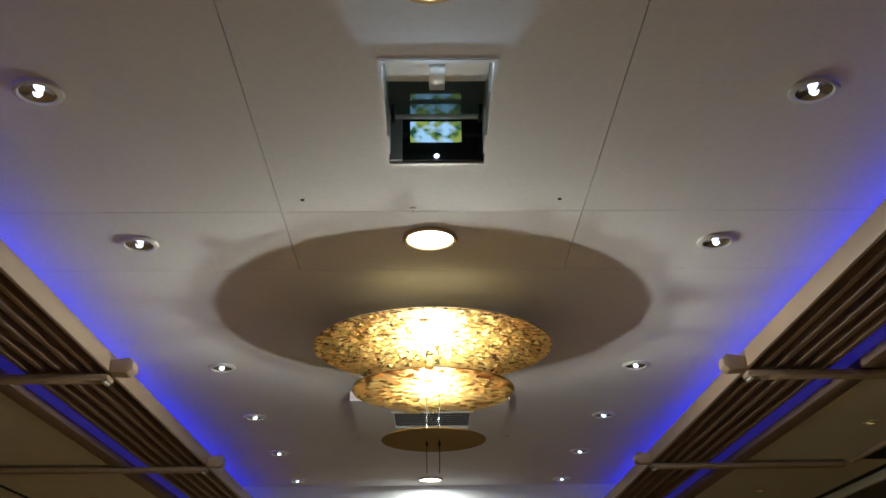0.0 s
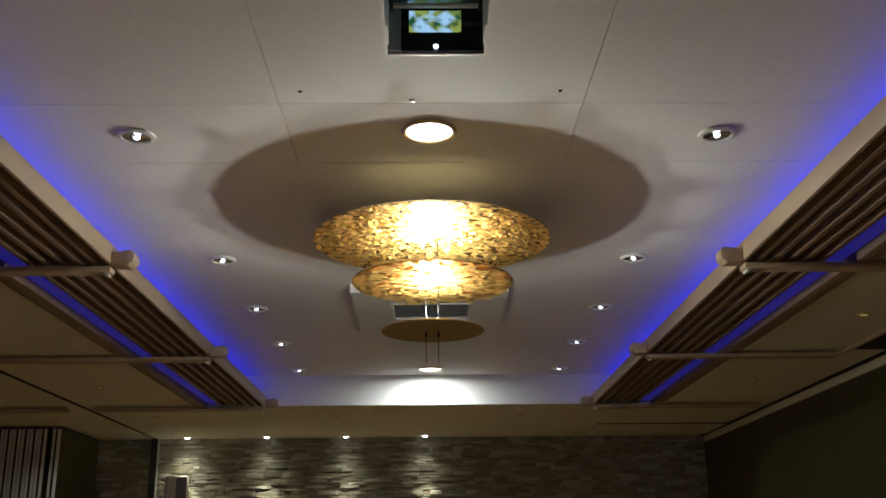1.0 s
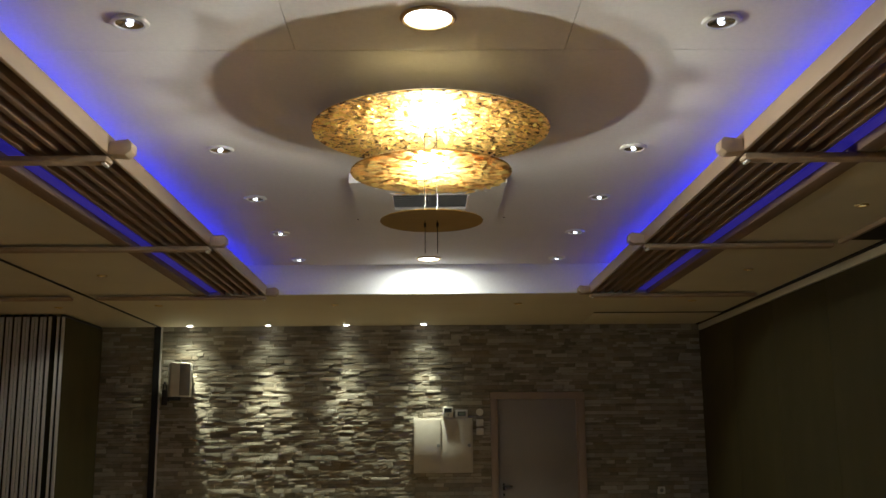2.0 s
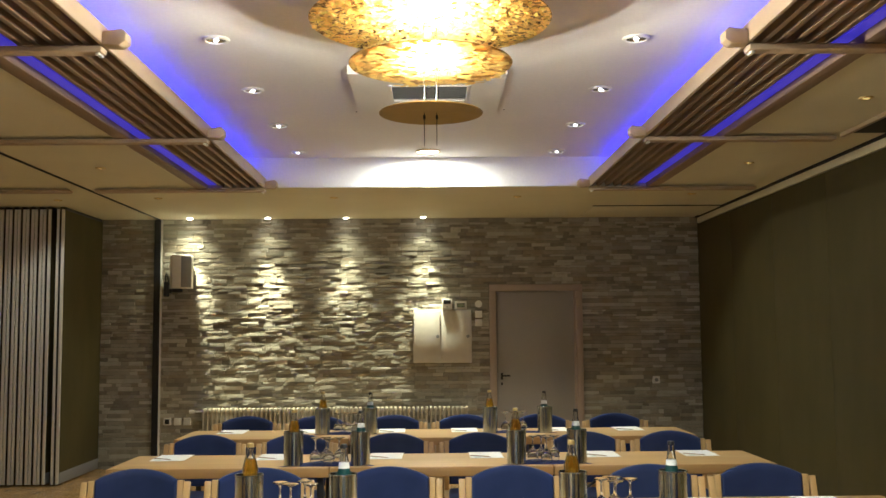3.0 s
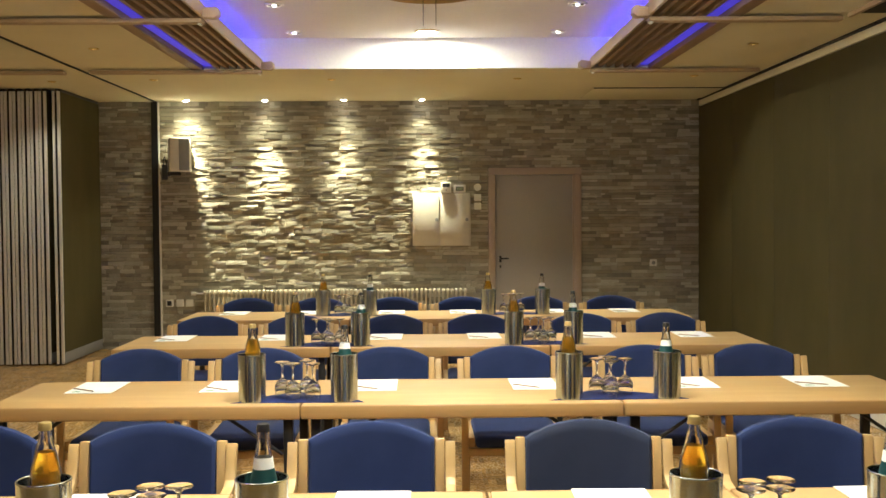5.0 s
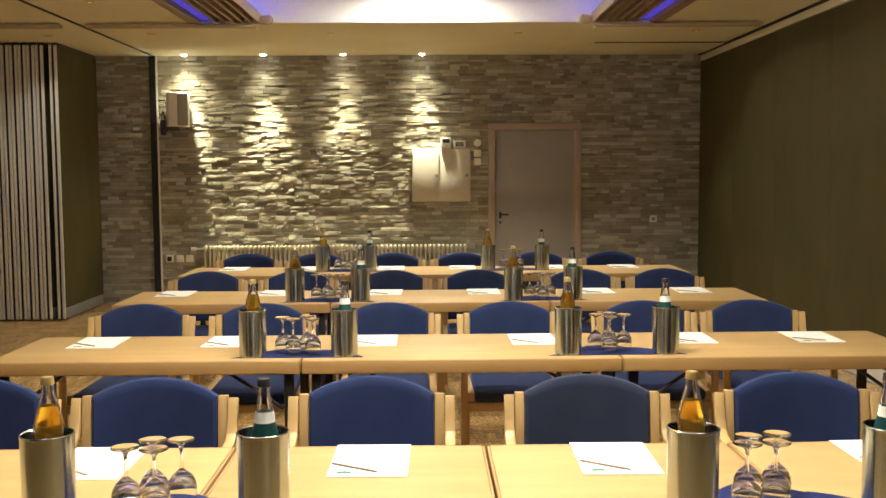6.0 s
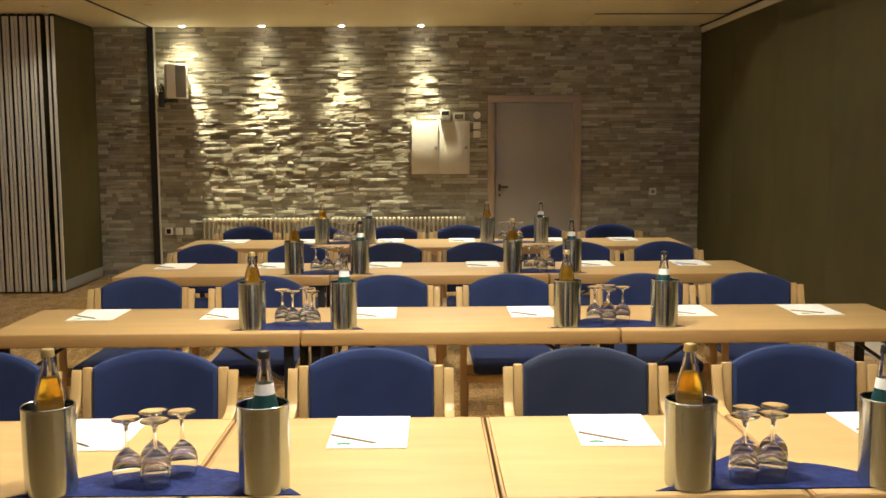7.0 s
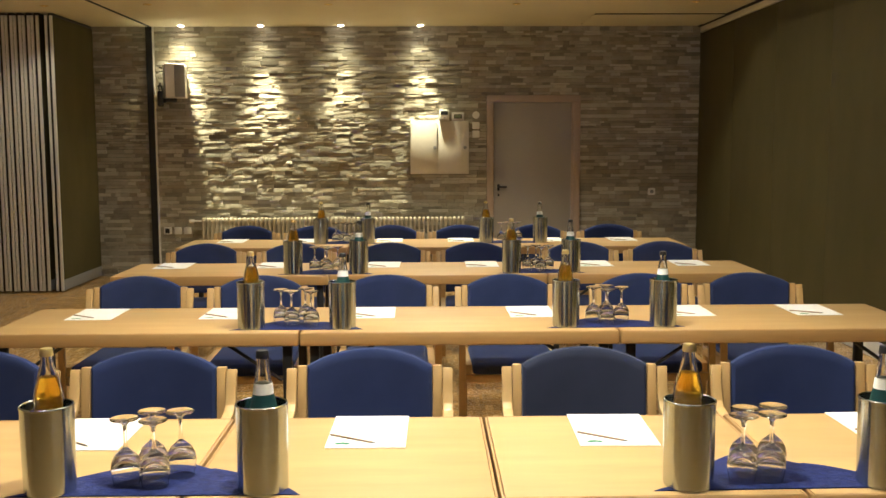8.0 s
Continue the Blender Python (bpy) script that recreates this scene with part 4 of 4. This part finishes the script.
SETS = (
    (2.195, -0.861, -0.376, ((-0.698, 2.230), (-0.652, 2.291), (-0.628, 2.214), (-0.585, 2.289))),
    (2.195, 0.601, 1.053, ((0.754, 2.274), (0.731, 2.211), (0.828, 2.292), (0.800, 2.219))),
    (4.185, -0.752, -0.361, ((-0.633, 4.252), (-0.581, 4.200), (-0.531, 4.281), (-0.496, 4.196))),
    (4.185, 0.600, 1.020, ((0.731, 4.263), (0.797, 4.312), (0.780, 4.194), (0.854, 4.258))),
    (5.975, -0.811, -0.412, ((-0.685, 6.02), (-0.625, 6.06), (-0.60, 5.97), (-0.545, 6.04))),
    (5.975, 0.521, 0.884, ((0.625, 6.03), (0.680, 6.07), (0.70, 5.97), (0.755, 6.05))),
    (7.80, -0.834, -0.464, ((-0.72, 7.86), (-0.665, 7.90), (-0.63, 7.80), (-0.585, 7.87))),
    (7.80, 0.477, 0.906, ((0.60, 7.84), (0.655, 7.90), (0.69, 7.80), (0.74, 7.88))),
)
cup = None
for i, (y, xa, xb, cups) in enumerate(SETS):
    napkin(xa, xb, y, (-1) ** i)
    for x, juice in ((xa, True), (xb, False)):
        cooler(x, y)
        bottle(x + 0.004 * (-1) ** i, y + 0.003, juice)
    for gx, gy in cups:
        if cup is None:
            cup = goblet()
            cup.matrix_basis = pose(gx, gy, ON)
        else:
            copy_thing(cup, pose(gx, gy, ON, 0, 0, 40 * gx))

SHEETS = (
    (2.640, (-0.905, -0.160, 0.507, 1.265)),
    (4.560, (-1.530, -0.925, -0.252, 0.485, 1.215, 1.797)),
    (6.400, (-1.640, -0.985, -0.276, 0.361, 1.097, 1.720)),
    (8.040, (-1.576, -0.985, -0.298, 0.282, 1.005, 1.603)),
)
turner = random.Random(9)
for y, xs in SHEETS:
    for x in xs:
        ob = thing("notepad", "white notepad sheet with a small green mark on the table", "notepad", "notepads", (x, y, TOP), turner.uniform(-1.2, 1.2))
        part("sheet", boxes(((-0.105, -0.1485, 0.0006), (0.105, 0.1485, 0.0030))), PAPER, ob)
        mark = bmesh.new()
        for k in range(3):
            c = (-0.062 + 0.011 * (k - 1), -0.117 + (0.004 if k == 1 else 0))
            prism(mark, [(c[0] - 0.012, c[1]), (c[0], c[1] - 0.009), (c[0] + 0.012, c[1]), (c[0], c[1] + 0.013)], "z", 0.0031, 0.0034)
        part("printed_mark", mark, GREEN_INK, ob, "small green printed leaf shape")
        pen = thing("pen", "slim pale pen lying across a notepad", "pen", "pens", (x - 0.038, y - 0.080, TOP + 0.0062), -36 + turner.uniform(-5, 5))
        part("barrel", rod(bmesh.new(), (-0.075, 0, 0), (0.062, 0, 0), 0.0030, 10), PENCIL, pen)
        part("tip", rod(bmesh.new(), (0.0622, 0, 0), (0.075, 0, 0), 0.0028, 10, 0.0008), GREY_PLASTIC, pen)

# ---- small ceiling fittings ----
for x, y in ((-0.464, 3.251), (0.483, 3.251), (-0.52, 7.15), (0.56, 7.10)):
    ob = thing("ceiling_screw", "small dark screw head in the white ceiling", "screw", "ceiling screws", (x, y, HIGH))
    part("head", lathe([(0, -0.004), (0.006, -0.0035), (0.0085, -0.0005), (0, -0.0005)], 12), BLACK, ob)
ob = thing("ceiling_sensor", "tiny white sensor on the ceiling joint", "sensor", "", (-0.06, 3.325, HIGH))
part("body", lathe([(0, -0.008), (0.009, -0.007), (0.012, -0.0005), (0, -0.0005)], 14), PLASTIC, ob)
part("lens", lathe([(0, -0.0110), (0.004, -0.0085), (0, -0.0083)], 10), BLACK, ob)

# ---- stones of the back wall ----
stone_random = random.Random(21)


def stone_mesh(x0, x1, z0, z1):
    """One split stone: rough front grid, square back, in world metres round its own centre."""
    r = stone_random
    out = 0.005 + 0.022 * r.random() ** 1.3
    tilt_x, tilt_z = r.uniform(-0.006, 0.006), r.uniform(-0.0032, 0.0032)
    nx, nz = 5, 3
    cx, cz = (x0 + x1) / 2, (z0 + z1) / 2
    hx, hz = (x1 - x0) / 2 - 0.0016, (z1 - z0) / 2 - 0.0014
    verts, faces = [], []
    for j in range(nz):
        for i in range(nx):
            u, w = 2 * i / (nx - 1) - 1, 2 * j / (nz - 1) - 1
            rim = abs(u) == 1 or abs(w) == 1
            d = out + tilt_x * u + tilt_z * w + r.uniform(-0.0017, 0.0017) - (0.0016 if rim else 0)
            inner = 0 if rim else r.uniform(-0.15, 0.15)
            verts.append((u * hx + 0.7 * inner * hx, -max(0.003, d), w * hz + (r.uniform(-0.0012, 0.0012) if rim else inner * hz)))
    ring = [i for i in range(nx)] + [nx * j + nx - 1 for j in range(1, nz)] + [nx * (nz - 1) + i for i in range(nx - 2, -1, -1)] + [nx * j for j in range(nz - 2, 0, -1)]
    for j in range(nz - 1):
        for i in range(nx - 1):
            a = j * nx + i
            faces.append((a, a + 1, a + nx + 1, a + nx))
    base = len(verts)
    for k in ring:
        verts.append((verts[k][0], 0.0035, verts[k][2]))
    n = len(ring)
    for k in range(n):
        faces.append((ring[(k + 1) % n], ring[k], base + k, base + (k + 1) % n))
    return verts, faces, (cx, cz)


def overlaps(a, b, lo, hi):
    return a < hi and b > lo


rest_v, rest_f, singles = [], [], 0
z = 0.0
while z < LOW - 0.005:
    h = stone_random.choice((0.025, 0.030, 0.036, 0.042, 0.050))
    z1 = min(z + h, LOW - 0.002)
    if LOW - z1 < 0.02:
        z1 = LOW - 0.002
    spans = [(-4.05, RIGHT - 0.002)]
    if z < 2.094:
        spans = [(-4.05, 0.710), (1.804, RIGHT - 0.002)]
    for a, b in spans:
        x = a
        while x < b - 0.001:
            x1 = x + stone_random.uniform(0.05, 0.25)
            if b - x1 < 0.07:
                x1 = b
            vs, fs, (cx, cz) = stone_mesh(x, x1, z, z1)
            if singles < 300 and -1.95 < cx < -0.15 and 1.45 < cz < 2.75:
                me = bpy.data.meshes.new("stone")
                me.from_pydata(vs, [], fs)
                me.materials.append(STONE)
                ob = new("stone", me)
                ob.parent = wall_north
                ob.location = (cx, BACK, cz)
                singles += 1
            else:
                k = len(rest_v)
                rest_v.extend((px + cx, py + BACK, pz + cz) for px, py, pz in vs)
                rest_f.extend(tuple(q + k for q in f) for f in fs)
            x = x1
    z = z1
me = bpy.data.meshes.new("stones")
me.from_pydata(rest_v, [], rest_f)
me.materials.append(STONE_REST)
ob = new("stones", me)
ob.parent = wall_north
tagged(ob, "many split ledge stones in uneven courses", kind="stuff")

# ---- fingers of the mosaic parquet ----
SQ, FINGERS = 0.125, 5
rest_v, rest_f, singles = [], [], 0
wide = SQ / FINGERS
shapes = {}
for flat in (0, 1):
    lx, ly = ((SQ, wide), (wide, SQ))[flat]
    hx, hy = lx / 2 - 0.0004, ly / 2 - 0.0004
    me = bpy.data.meshes.new("parquet_finger")
    corners = [(-hx, -hy), (hx, -hy), (hx, hy), (-hx, hy)]
    vs = [(px, py, -0.0085) for px, py in corners] + [(px * 0.994, py * 0.97, 0.0) for px, py in corners]
    fs = [(4, 5, 6, 7)] + [(i, (i + 1) % 4, 4 + (i + 1) % 4, 4 + i) for i in range(4)]
    me.from_pydata(vs, [], fs)
    me.materials.append(PARQUET)
    shapes[flat] = (me, vs, fs)
ny, nx = int((BACK - FRONT) / SQ), int((RIGHT - LEFT) / SQ)
for j in range(ny):
    for i in range(nx):
        flat = (i + j) % 2
        ox, oy = RIGHT - 0.002 - (i + 0.5) * SQ, BACK - (j + 0.5) * SQ
        me, vs, fs = shapes[flat]
        for k in range(FINGERS):
            s = (k - (FINGERS - 1) / 2) * wide
            px, py = (ox, oy + s) if not flat else (ox + s, oy)
            if singles < 300 and -0.1 < px < 0.9 and 3.15 < py < 3.95:
                ob = new("parquet_finger", me)
                ob.parent = floor
                ob.location = (px, py, 0)
                singles += 1
            else:
                q = len(rest_v)
                rest_v.extend((vx + px, vy + py, vz) for vx, vy, vz in vs)
                rest_f.extend(tuple(n + q for n in f) for f in fs)
me = bpy.data.meshes.new("parquet")
me.from_pydata(rest_v, [], rest_f)
me.materials.append(PARQUET_REST)
ob = new("parquet", me)
ob.parent = floor
tagged(ob, "oak mosaic parquet fingers in basket squares", kind="stuff")
